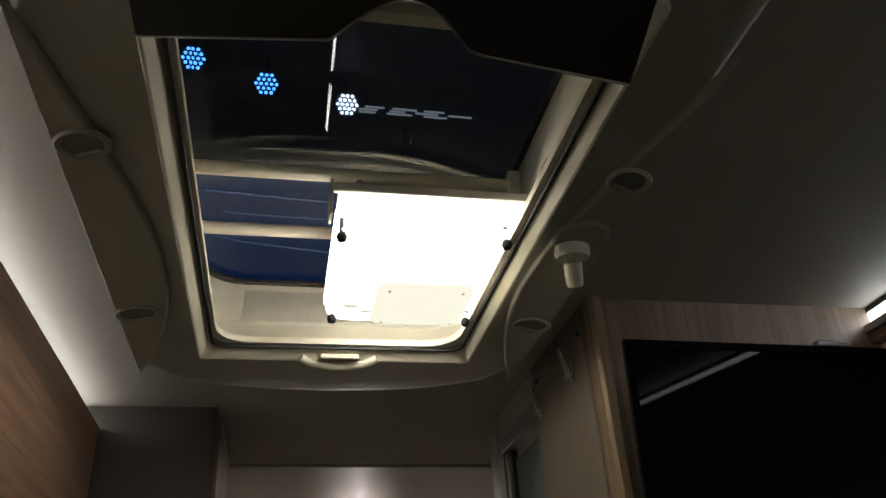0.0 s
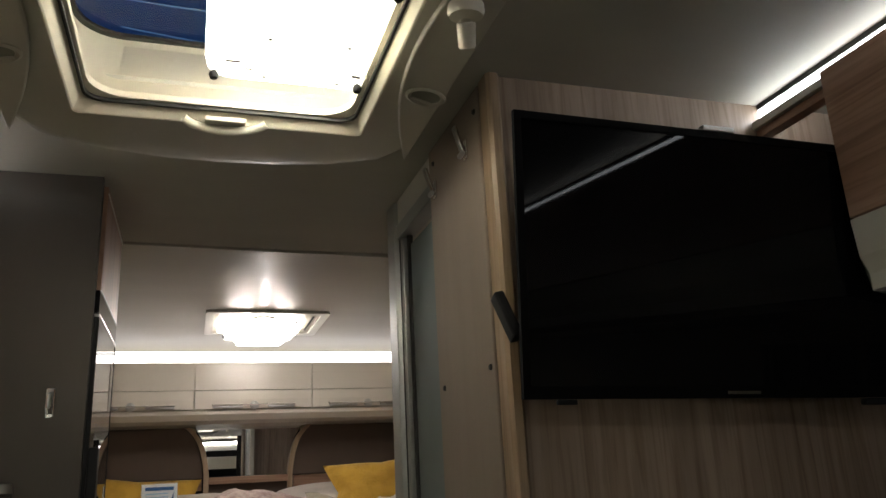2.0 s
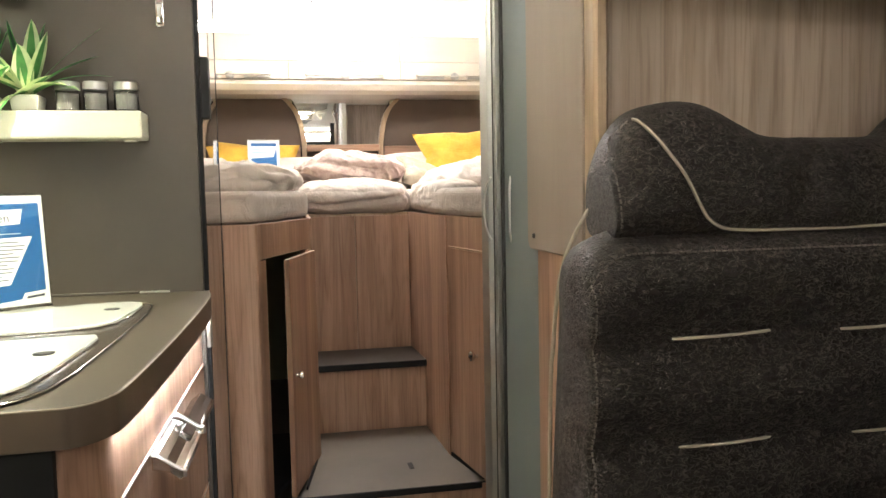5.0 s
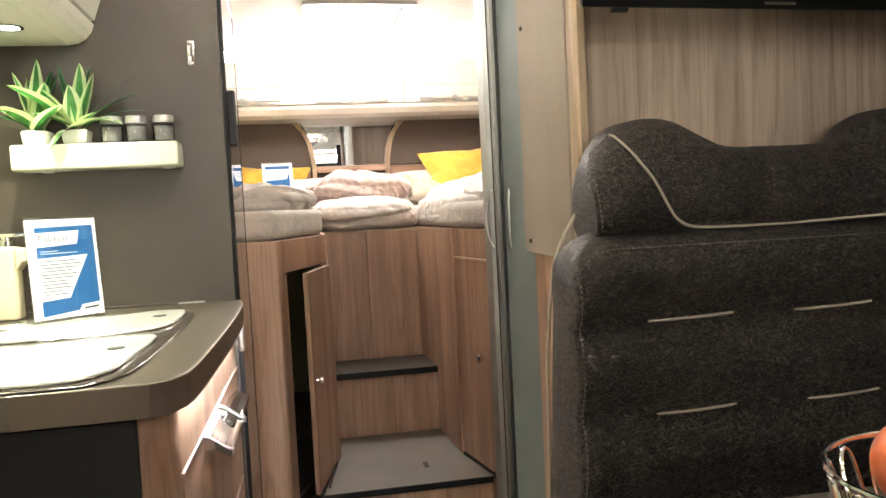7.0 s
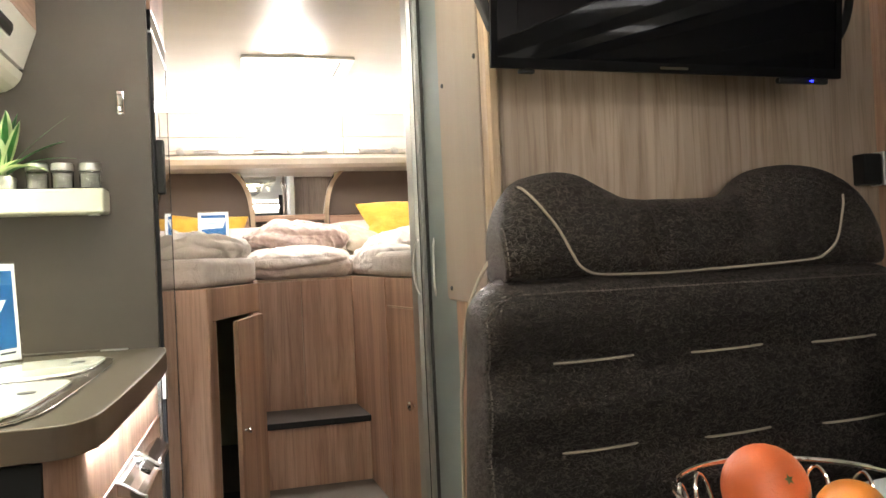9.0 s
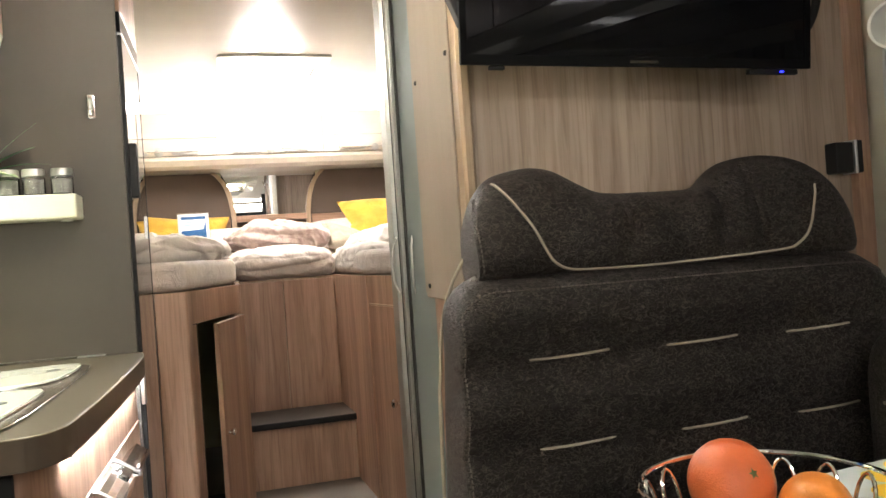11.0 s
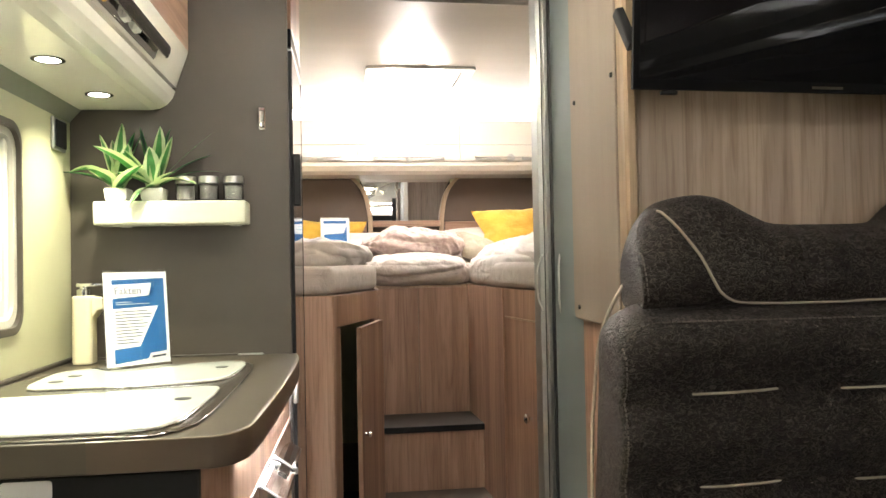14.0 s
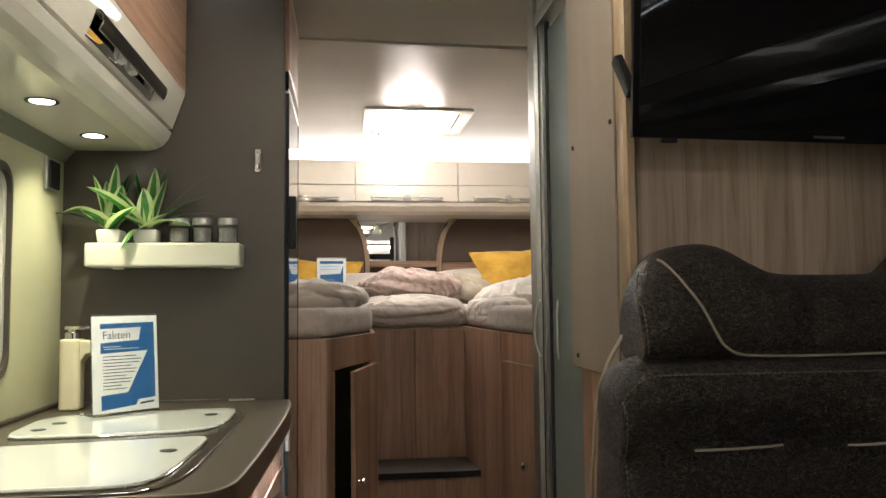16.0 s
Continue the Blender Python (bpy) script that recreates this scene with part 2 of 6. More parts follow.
MANDARIN_PEEL = surface("mandarin_peel", (0.70, 0.23, 0.036), 0.34, vary=0.10, scale=28, bump=0.45, bump_scale=300, coat=0.15)
GRAPE = surface("green_grape_skin", (0.33, 0.38, 0.14), 0.3, vary=0.15, scale=30)
PACKET_MAT = surface("pale_blue_white_paper", (0.56, 0.60, 0.62), 0.5, vary=0.04)
LEMON = surface("yellow_peel", (0.80, 0.48, 0.03), 0.4, vary=0.08, bump=0.4, bump_scale=260)
CURTAIN_MAT = surface("white_voile", (0.72, 0.72, 0.70), 0.8, vary=0.04, bump=0.2, bump_scale=300)
HEADBOARD = surface("brown_padded_headboard", (0.115, 0.083, 0.064), 0.75, vary=0.08, bump=0.3, bump_scale=350)
BLIND_MAT = surface("dark_blind_fabric", (0.03, 0.027, 0.023), 0.5, vary=0.1, bump=0.1, bump_scale=300)
FLOOR_MAT = wood("dark_oak_floor_vinyl", (0.06, 0.045, 0.035), (0.11, 0.085, 0.065), (0.16, 0.125, 0.095), along="y")
HALL_DARK = surface("dark_hall", (0.01, 0.012, 0.02), 0.9)
# Roof emission put in for the hall light that would fall on it.
HALL_ROOF = glow("faint_glow_hall_roof", (0.62, 0.60, 0.62), 0.020, (0.004, 0.004, 0.005))
HALL_DEEP = glow("blue_glow_hall_roof", (0.06, 0.30, 1.0), 0.16, (0.002, 0.004, 0.010))
FROST = surface("frosted_blue_grey_glass", (0.165, 0.195, 0.195), 0.55, vary=0.05, spec=0.25, bump=0.05, bump_scale=200)
DOME = glass("tinted_acrylic_dome", (0.55, 0.60, 0.68), ior=1.48)
ACRYLIC = glass("clear_acrylic", (0.97, 0.98, 0.98))
JAR_GLASS = glass("clear_jar_glass", (0.93, 0.95, 0.94))
MIRROR = surface("silver_mirror", (0.88, 0.88, 0.88), 0.004, metal=1.0, vary=0.005)
LED_WHITE = glow("white_led_strip", COOL, 15.0)
LED_KITCHEN = glow("kitchen_led_strip", COOL, 25.0)
LED_WARM = glow("warm_led_strip", NEUTRAL, 6.2)
LED_FRONT = glow("front_led_strip", NEUTRAL, 16.0)
LED_COUNTER = glow("worktop_led_strip", (0.88, 0.94, 1.0), 105.0)
BED_LAMP_SOFT = glow("bedroom_lamp_plates", (1.0, 0.95, 0.90), 10.0)
LAMP_PLATE = glow("lamp_lower_plate", (1.0, 0.97, 0.80), 3.2)
HALL_LIGHT = glow("bright_hall_beyond_windscreen", (1.0, 0.95, 0.82), 1.6)
HALL_BAR = glow("pale_hall_strip", (0.7, 0.78, 0.85), 0.9, (0.05, 0.05, 0.05))
# Truss tubes glow in place of blue streaks of light on them.
HALL_TUBE = glow("glowing_truss_tube", (0.25, 0.55, 1.0), 0.55, (0.01, 0.02, 0.03))
SPOT_FACE = glow("spot_lens", (1.0, 0.98, 0.86), 14.0)
LAMP_FACE = glow("lamp_diffuser", (1.0, 0.97, 0.90), 30.0)
BED_LAMP_FACE = glow("bedroom_lamp_diffuser", (1.0, 0.955, 0.93), 16.0)
BULB = glow("lamp_bulb", (1.0, 0.955, 0.93), 560.0)
LAMP_SOFT = glow("lamp_soft_plate", (1.0, 0.95, 0.80), 12.0)
BLUE_LED = glow("blue_indicator", (0.01, 0.015, 1.0), 4.0)
HALL_BLUE = glow("blue_hall_lamp", (0.10, 0.42, 1.0), 12.0)
HALL_WHITE = glow("white_hall_lamp", (0.8, 0.9, 1.0), 14.0)

# ---- mesh helpers ----


def bevelled(bm, width, seg=2):
    if width > 0:
        bmesh.ops.bevel(bm, geom=list(bm.edges), offset=width, segments=seg, profile=0.5, affect="EDGES", clamp_overlap=True)
    return bm


def box(x0, x1, y0, y1, z0, z1, bev=0.003, seg=2):
    bm = bmesh.new()
    bmesh.ops.create_cube(bm, size=1)
    for v in bm.verts:
        v.co = Vector((x0 + (v.co.x + 0.5) * (x1 - x0), y0 + (v.co.y + 0.5) * (y1 - y0), z0 + (v.co.z + 0.5) * (z1 - z0)))
    return bevelled(bm, bev, seg)


def prism(outline, axis, a, b, bev=0.002, seg=2):
    """A solid of the outline in the other two axes, from a to b along the axis."""
    bm = bmesh.new()
    put = {"x": lambda u, v, w: (w, u, v), "y": lambda u, v, w: (u, w, v), "z": lambda u, v, w: (u, v, w)}[axis]
    low = [bm.verts.new(put(u, v, a)) for u, v in outline]
    top = [bm.verts.new(put(u, v, b)) for u, v in outline]
    bm.faces.new(low)
    bm.faces.new(top)
    for i in range(len(outline)):
        bm.faces.new((low[i], low[i - 1], top[i - 1], top[i]))
    bmesh.ops.recalc_face_normals(bm, faces=bm.faces)
    if bev > 0:
        ends = [e for e in bm.edges if abs((put(0, 0, 1)[0] * (e.verts[0].co - e.verts[1].co).x + put(0, 0, 1)[1] * (e.verts[0].co - e.verts[1].co).y + put(0, 0, 1)[2] * (e.verts[0].co - e.verts[1].co).z)) < 1e-6]
        bmesh.ops.bevel(bm, geom=ends, offset=bev, segments=seg, profile=0.5, affect="EDGES", clamp_overlap=True)
    return bm


def tube(path, r, n=10, closed=False):
    bm = bmesh.new()
    pts = [Vector(p) for p in path]
    rings = []
    side = None
    for i, p in enumerate(pts):
        a = pts[i - 1] if (i > 0 or closed) else p
        b = pts[(i + 1) % len(pts)] if (i < len(pts) - 1 or closed) else p
        d = (b - a).normalized()
        if side is None:
            side = d.orthogonal().normalized()
        side = (side - d * side.dot(d)).normalized()
        up = d.cross(side)
        rad = r[i] if isinstance(r, (list, tuple)) else r
        rings.append([bm.verts.new(p + rad * (math.cos(2 * math.pi * k / n) * side + math.sin(2 * math.pi * k / n) * up)) for k in range(n)])
    for i in range(len(rings) - (0 if closed else 1)):
        a, b = rings[i], rings[(i + 1) % len(rings)]
        for k in range(n):
            bm.faces.new((a[k], a[(k + 1) % n], b[(k + 1) % n], b[k]))
    if not closed:
        bm.faces.new(rings[0][::-1])
        bm.faces.new(rings[-1])
    bmesh.ops.recalc_face_normals(bm, faces=bm.faces)
    return bm


def smooth_path(points, steps=8, closed=False):
    """A Catmull-Rom line through the points."""
    p = [Vector(q) for q in points]
    out = []
    count = len(p) if closed else len(p) - 1
    for i in range(count):
        a = p[i - 1] if (i > 0 or closed) else p[0]
        b, c = p[i], p[(i + 1) % len(p)]
        d = p[(i + 2) % len(p)] if (i + 2 < len(p) or closed) else p[-1]
        for k in range(steps):
            t = k / steps
            out.append(0.5 * (2 * b + (c - a) * t + (2 * a - 5 * b + 4 * c - d) * t * t + (3 * b - a - 3 * c + d) * t ** 3))
    if not closed:
        out.append(p[-1])
    return out


def lathe(profile, place=(0, 0, 0), n=24, turn=None):
    """A body of revolution about z; profile rows are radius and height."""
    bm = bmesh.new()
    rings = []
    for r, z in profile:
        rings.append([bm.verts.new((r * math.cos(2 * math.pi * k / n), r * math.sin(2 * math.pi * k / n), z)) for k in range(n)] if r > 1e-5 else [bm.verts.new((0, 0, z))])
    for a, b in zip(rings, rings[1:]):
        for k in range(n):
            q = [a[k % len(a)], a[(k + 1) % len(a)], b[(k + 1) % len(b)], b[k % len(b)]]
            u = list(dict.fromkeys(q))
            if len(u) > 2:
                bm.faces.new(u)
    for ring in (rings[0], rings[-1]):
        if len(ring) > 1:
            bm.faces.new(ring)
    bmesh.ops.recalc_face_normals(bm, faces=bm.faces)
    m = Matrix.Translation(place) @ (turn or Matrix.Identity(4))
    bmesh.ops.transform(bm, matrix=m, verts=bm.verts)
    return bm


def cushion(centre, size, p=3.0, res=18, lump=0.0, lump_scale=6.0, turn=None, seed=0.0):
    """A stuffed, rounded block with uneven lumps."""
    bm = bmesh.new()
    bmesh.ops.create_cube(bm, size=2)
    bmesh.ops.subdivide_edges(bm, edges=list(bm.edges), cuts=res, use_grid_fill=True)
    half = Vector(size) / 2
    for v in bm.verts:
        c = v.co
        n = (abs(c.x) ** p + abs(c.y) ** p + abs(c.z) ** p) ** (1 / p)
        q = Vector((c.x / n, c.y / n, c.z / n))
        w = Vector((q.x * half.x, q.y * half.y, q.z * half.z))
        out = Vector((q.x / half.x, q.y / half.y, q.z / half.z)).normalized()
        if lump:
            s = lump_scale
            d = noise.noise(Vector((w.x * s + seed, w.y * s, w.z * s))) + 0.5 * noise.noise(Vector((w.x * s * 2.3, w.y * s * 2.3 + seed, w.z * s * 2.3)))
            w += out * lump * d
        v.co = w
    bmesh.ops.transform(bm, matrix=Matrix.Translation(centre) @ (turn or Matrix.Identity(4)), verts=bm.verts)
    return bm


def joined(*bms):
    out = bmesh.new()
    for b in bms:
        me = bpy.data.meshes.new("piece")
        b.to_mesh(me)
        b.free()
        out.from_mesh(me)
        bpy.data.meshes.remove(me)
    return out


def moved(bm, m):
    bmesh.ops.transform(bm, matrix=m, verts=bm.verts)
    return bm


def mesh_of(name, bm, mat, sharp=38):
    me = bpy.data.meshes.new(name)
    for e in bm.edges:
        if len(e.link_faces) == 2 and e.calc_face_angle(0) > radians(sharp):
            e.smooth = False
    areas = sorted(f.calc_area() for f in bm.faces)
    broad = 20 * areas[len(areas) // 2]
    for f in bm.faces:
        f.smooth = f.calc_area() < broad
    bm.to_mesh(me)
    bm.free()
    for k in (mat if isinstance(mat, (list, tuple)) else (mat,)):
        me.materials.append(k)
    return me


def thing(name, place, label, category, group="", kind=""):
    ob = new(name)
    ob.location = place
    ob.empty_display_size = 0.05
    return tagged(ob, label, category, group, kind)


def solid(name, bm, mat, label, category, group="", kind=""):
    """A thing, or a piece of the setting, that is one mesh."""
    return tagged(new(name, mesh_of(name, bm, mat)), label, category, group, kind)


def part(name, bm, mat, parent, label=""):
    ob = new(name, mesh_of(name, bm, mat))
    ob.parent = parent
    if parent.type == "EMPTY":
        ob.matrix_parent_inverse = Matrix.Translation(-parent.location)
    return tagged(ob, label)


def arc(cx, cy, r, a0, a1, n=8):
    return [(cx + r * math.cos(radians(a0 + (a1 - a0) * i / n)), cy + r * math.sin(radians(a0 + (a1 - a0) * i / n))) for i in range(n + 1)]


def rounded(x0, x1, y0, y1, r, n=6):
    return arc(x1 - r, y0 + r, r, -90, 0, n) + arc(x1 - r, y1 - r, r, 0, 90, n) + arc(x0 + r, y1 - r, r, 90, 180, n) + arc(x0 + r, y0 + r, r, 180, 270, n)


def ring_frame(outer, inner, axis, a, b):
    """A frame between two outlines with the same count of points."""
    bm = bmesh.new()
    put = {"x": lambda u, v, w: (w, u, v), "y": lambda u, v, w: (u, w, v), "z": lambda u, v, w: (u, v, w)}[axis]
    loops = [[bm.verts.new(put(u, v, w)) for u, v in line] for w, line in ((a, outer), (b, outer), (b, inner), (a, inner))]
    n = len(outer)
    for k in range(4):
        p, q = loops[k], loops[(k + 1) % 4]
        for i in range(n):
            bm.faces.new((p[i - 1], p[i], q[i], q[i - 1]))
    bmesh.ops.recalc_face_normals(bm, faces=bm.faces)
    return bm

# ---- setting ----
LEFT, RIGHT, REAR, FRONT, CEIL_Z, REAR_CEIL = -0.55, 1.69, 4.99, -2.3, 2.035, 2.076
FRIDGE_Y, TV_Y, SIDE_X = 2.075, 1.455, 0.69

solid("floor", box(LEFT - 0.05, RIGHT + 0.05, FRONT, REAR + 0.05, -0.04, 0.0, 0), FLOOR_MAT, "dark oak vinyl floor of the motorhome", "floor", kind="structure")
solid("ceiling", joined(box(LEFT, -0.022, FRONT, 2.597, CEIL_Z, 2.11, 0), box(0.522, RIGHT, FRONT, 2.597, CEIL_Z, 2.11, 0),
                        box(-0.022, 0.522, FRONT, 0.77, CEIL_Z, 2.11, 0), box(-0.022, 0.522, 1.668, 2.597, CEIL_Z, 2.11, 0)), CEIL_FRONT,
      "matt beige textured ceiling over the kitchen and dinette", "ceiling", kind="structure")
solid("ceiling", box(LEFT, RIGHT, 2.598, REAR, REAR_CEIL, 2.11, 0), CEIL, "beige brushed bedroom ceiling with a soft sheen", "ceiling", kind="structure")
solid("trim", prism([(LEFT, 2.552), (RIGHT, 2.652), (RIGHT, 2.666), (LEFT, 2.566)], "z", 2.027, 2.05, 0.002), SURROUND, "narrow beige joint strip across the ceiling", "trim", kind="structure")
WIN = (0.62, 1.765, 1.015, 1.445)
wl = ring_frame([(FRONT, 0.0), (REAR, 0.0), (REAR, 2.11), (FRONT, 2.11)], [(WIN[0], WIN[2]), (WIN[1], WIN[2]), (WIN[1], WIN[3]), (WIN[0], WIN[3])], "x", LEFT - 0.04, LEFT)
solid("wall_left", wl, WALLPAPER, "ivory covered side wall with a framed window", "wall", kind="structure")
solid("wall_right", box(RIGHT, RIGHT + 0.04, FRONT, REAR, 0, 2.11, 0), CREAM_MATT, "ivory covered side wall behind the seats", "wall", kind="structure")
solid("wall_rear", box(LEFT, RIGHT, REAR, REAR + 0.04, 0, 2.11, 0), WALLPAPER, "ivory rear wall behind the beds", "wall", kind="structure")
solid("wall_front", ring_frame([(LEFT, 0.0), (RIGHT, 0.0), (RIGHT, 2.11), (LEFT, 2.11)], [(LEFT + 0.15, 1.12), (RIGHT - 0.15, 1.12), (RIGHT - 0.15, 1.52), (LEFT + 0.15, 1.52)], "y", FRONT - 0.04, FRONT), HALL_DARK, "dark front end of the driver's cab round the windscreen", "wall", kind="structure")
solid("backdrop", box(LEFT - 1.0, RIGHT + 1.0, FRONT - 1.0, FRONT - 0.96, 0.6, 2.2, 0), HALL_LIGHT, "bright exhibition hall beyond the windscreen", "hall", kind="structure")

# partition between dinette and washroom
solid("wall_dinette", box(0.712, RIGHT - 0.003, TV_Y, TV_Y + 0.03, 0, CEIL_Z, 0.0), WOOD_GREY, "grey walnut laminate partition behind the bench seat", "wall", kind="structure")
solid("wall_trim_post", prism([(0.694, 1.449), (0.700, 1.443), (0.714, 1.443), (0.720, 1.449), (0.720, 1.486), (0.694, 1.486)], "z", 0, CEIL_Z, 0), WOOD_EDGE, "pale oak corner trim of the partition", "trim", kind="structure")
solid("wall_end_post", prism([(1.635, 1.454), (1.643, 1.440), (1.676, 1.436), (1.689, 1.448), (1.689, 1.456), (1.635, 1.456)], "z", 0, CEIL_Z, 0), WOOD, "walnut corner strip beside the side wall", "trim", kind="structure")
solid("wall_washroom_side", box(0.708, 0.728, 1.487, 1.786, 0, CEIL_Z, 0.0), WOOD, "walnut laminate side of the washroom", "wall", kind="structure")

pw = thing("wall_panel", (SIDE_X, 1.64, 1.0), "champagne brushed padded wall panel with small screws", "wall panel")
pl = [(1.488, 1.03)] + arc(1.518, 1.03, 0.03, 180, 270, 5) + arc(1.778, 1.022, 0.022, 270, 360, 5) + [(1.800, 2.03), (1.488, 2.03)]
part("board", prism(pl[1:], "x", 0.690, 0.7075, 0.003), PANEL_MAT, pw)
for sy, sz in ((1.505, 1.513), (1.762, 1.509), (1.754, 1.029), (1.505, 1.985), (1.765, 1.990)):
    part("screw", lathe([(0.0, 0.003), (0.004, 0.0028), (0.0055, 0.0), (0.0055, -0.002)], (0.689, sy, sz), 12, Matrix.Rotation(radians(-90), 4, "Y")), RUBBER, pw, "small dark screw")


def coat_hook(y, z):
    h = thing("coat_hook", (0.69, y, z), "small polished chrome folding coat hook on the panel", "hook", "hooks on the washroom panel")
    part("plate", box(0.6845, 0.6898, y - 0.008, y + 0.008, z - 0.034, z + 0.006, 0.002), CHROME, h)
    part("arm", moved(box(-0.004, 0.004, -0.0085, 0.0085, -0.030, 0.034, 0.003, 3), Matrix.Translation((0.676, y, z)) @ Matrix.Rotation(radians(-16), 4, "Y")), CHROME, h)
    part("pivot", tube([(0.678, y - 0.0095, z - 0.024), (0.678, y + 0.0095, z - 0.024)], 0.005, 10), ALU, h)


coat_hook(1.556, 1.944)
coat_hook(1.755, 1.940)

# washroom door: frosted sliding leaf in an aluminium frame
dr = thing("door_1", (0.71, 2.0, 0.0), "frosted blue-grey sliding washroom door in an aluminium frame", "door", kind="structure")
part("glass_leaf", box(0.715, 0.721, 1.79, 2.06, 0.02, 1.90, 0.001), FROST, dr)
part("seal", box(0.7085, 0.722, 2.062, 2.072, 0.02, 1.925, 0.002), RUBBER, dr)
part("profile", box(0.700, 0.725, 2.084, 2.104, 0.02, 1.925, 0.003), DOOR_ALU, dr)
part("seal", box(0.700, 0.72, 2.106, 2.116, 0.02, 1.925, 0.002), RUBBER, dr)
part("post", prism([(0.690, 2.125), (0.697, 2.120), (0.735, 2.120), (0.735, 2.20), (0.697, 2.20), (0.690, 2.193)], "z", 0.02, 2.03, 0.0), DOOR_ALU, dr)
part("track", box(0.694, 0.735, 1.802, 2.119, 1.927, 1.965, 0.003), DOOR_ALU, dr)
part("header", box(0.700, 0.735, 1.802, 2.119, 1.966, 2.034, 0.002), SURROUND, dr)
for hy, hx, sw in ((2.112, 0.690, 0.030), (2.010, 0.712, -0.022)):
    part("handle", tube(smooth_path([(hx + 0.004, hy, 1.155), (hx - 0.004, hy + sw * 0.7, 1.125), (hx - 0.006, hy + sw, 1.08), (hx - 0.004, hy + sw * 0.7, 1.03), (hx + 0.004, hy, 1.0)]), 0.0028, 8), GRIP, dr, "slim curved grip")
solid("wall_washroom_inner", box(0.722, 0.76, 2.21, 2.25, 0, CEIL_Z, 0.0), SURROUND, "washroom wall beyond the sliding door", "wall", kind="structure")

# ---- skylight ----
sk = thing("skylight", (0.2475, 1.2, 2.0), "large tilting roof skylight with cream frame and tinted dome", "skylight", kind="structure")
OUT, INN = rounded(0.002, 0.495, 0.70, 1.590, 0.012), rounded(0.034, 0.463, 0.735, 1.552, 0.06)


def stacked(rows):
    """A closed moulding through outlines with the same count of points; rows are outline and height."""
    bm = bmesh.new()
    lines = [[bm.verts.new((u, v, z)) for u, v in line] for line, z in rows]
    for p, q in zip(lines, lines[1:] + lines[:1]):
        for k in range(len(p)):
            bm.faces.new((p[k - 1], p[k], q[k], q[k - 1]))
    bmesh.ops.recalc_face_normals(bm, faces=bm.faces)
    return bm


part("frame", stacked([(OUT, 1.973), (OUT, 1.957), (rounded(0.004, 0.493, 0.703, 1.588, 0.012), 1.955), (rounded(0.007, 0.490, 0.707, 1.585, 0.014), 1.956), (rounded(0.024, 0.476, 0.72, 1.563, 0.03), 1.9725), (rounded(0.024, 0.476, 0.72, 1.563, 0.03), 1.973)]), CREAM_MATT, sk)
part("inner_frame", ring_frame(rounded(0.012, 0.488, 0.706, 1.584, 0.012), INN, "z", 1.9735, 1.985), CREAM_MATT, sk)
rev = bmesh.new()
loops = [[rev.verts.new((u, v, z)) for u, v in rounded(r[0], r[1], r[2], r[3], r[4])] for z, r in ((1.986, (0.018, 0.477, 0.79, 1.572, 0.06)), (2.03, (0.008, 0.487, 0.79, 1.592, 0.06)), (2.125, (-0.010, 0.508, 0.785, 1.648, 0.08)), (2.138, (-0.010, 0.508, 0.785, 1.648, 0.08)), (2.138, (-0.021, 0.521, 0.772, 1.665, 0.08)), (1.986, (-0.003, 0.498, 0.775, 1.612, 0.06)))]
for a, b in zip(loops, loops[1:] + loops[:1]):
    for k in range(len(a)):
        rev.faces.new((a[k - 1], a[k], b[k], b[k - 1]))
bmesh.ops.recalc_face_normals(rev, faces=rev.faces)
part("reveal", rev, CREAM_MATT, sk)
part("lip", ring_frame(rounded(-0.021, 0.521, 0.772, 1.665, 0.08), rounded(-0.002, 0.500, 0.793, 1.638, 0.08), "z", 2.1385, 2.146), RUBBER, sk)
for k in range(5):
    part("vent_slot", box(0.478, 0.4835, 1.02 + 0.055 * k, 1.045 + 0.055 * k, 2.006, 2.016, 0.001), RUBBER, sk)
part("seal", ring_frame(rounded(0.0235, 0.4765, 0.72, 1.5625, 0.03), rounded(0.028, 0.472, 0.726, 1.557, 0.03), "z", 1.967, 1.9733), RUBBER, sk)
dome = bmesh.new()
bmesh.ops.create_grid(dome, x_segments=16, y_segments=20, size=1)
for v in dome.verts:
    v.co = Vector((0.25 + v.co.x * 0.272, 1.218 + v.co.y * 0.447, 2.147 + 0.05 * (1 - v.co.x ** 4) * (1 - v.co.y ** 4)))
bmesh.ops.solidify(dome, geom=dome.faces, thickness=0.004)
part("dome", dome, DOME, sk).visible_shadow = False
for by in (1.205, 1.372):
    part("bar", tube([(-0.005, by, 2.098), (0.501, by, 2.098)], 0.011, 12), CREAM_MATT, sk)
    part("bar_bracket", box(0.480, 0.500, by - 0.02, by + 0.02, 2.08, 2.116, 0.004), CREAM_MATT, sk)
part("grip", tube(smooth_path([(0.180, 1.580, 1.960), (0.20, 1.590, 1.953), (0.25, 1.599, 1.949), (0.30, 1.590, 1.953), (0.320, 1.580, 1.960)]), 0.008, 10), CREAM_MATT, sk)
part("latch", box(0.215, 0.285, 1.566, 1.578, 1.952, 1.962, 0.003), CREAM_MATT, sk)
cut = [(0.006, 0.793), (0.178, 0.775)] + [(0.182 + 0.130 * k / 12, 0.771 - 0.052 * math.sin(math.pi * k / 12)) for k in range(13)] + [(0.325, 0.776), (0.488, 0.797), (0.470, 0.70), (0.44, 0.50), (0.44, 0.35), (0.006, 0.35)]
bl = thing("roof_blind", (0.25, 0.6, 1.95), "dark pleated skylight blind pulled half open", "blind")
part("screen", prism(cut, "z", 1.943, 1.951, 0), BLIND_MAT, bl)
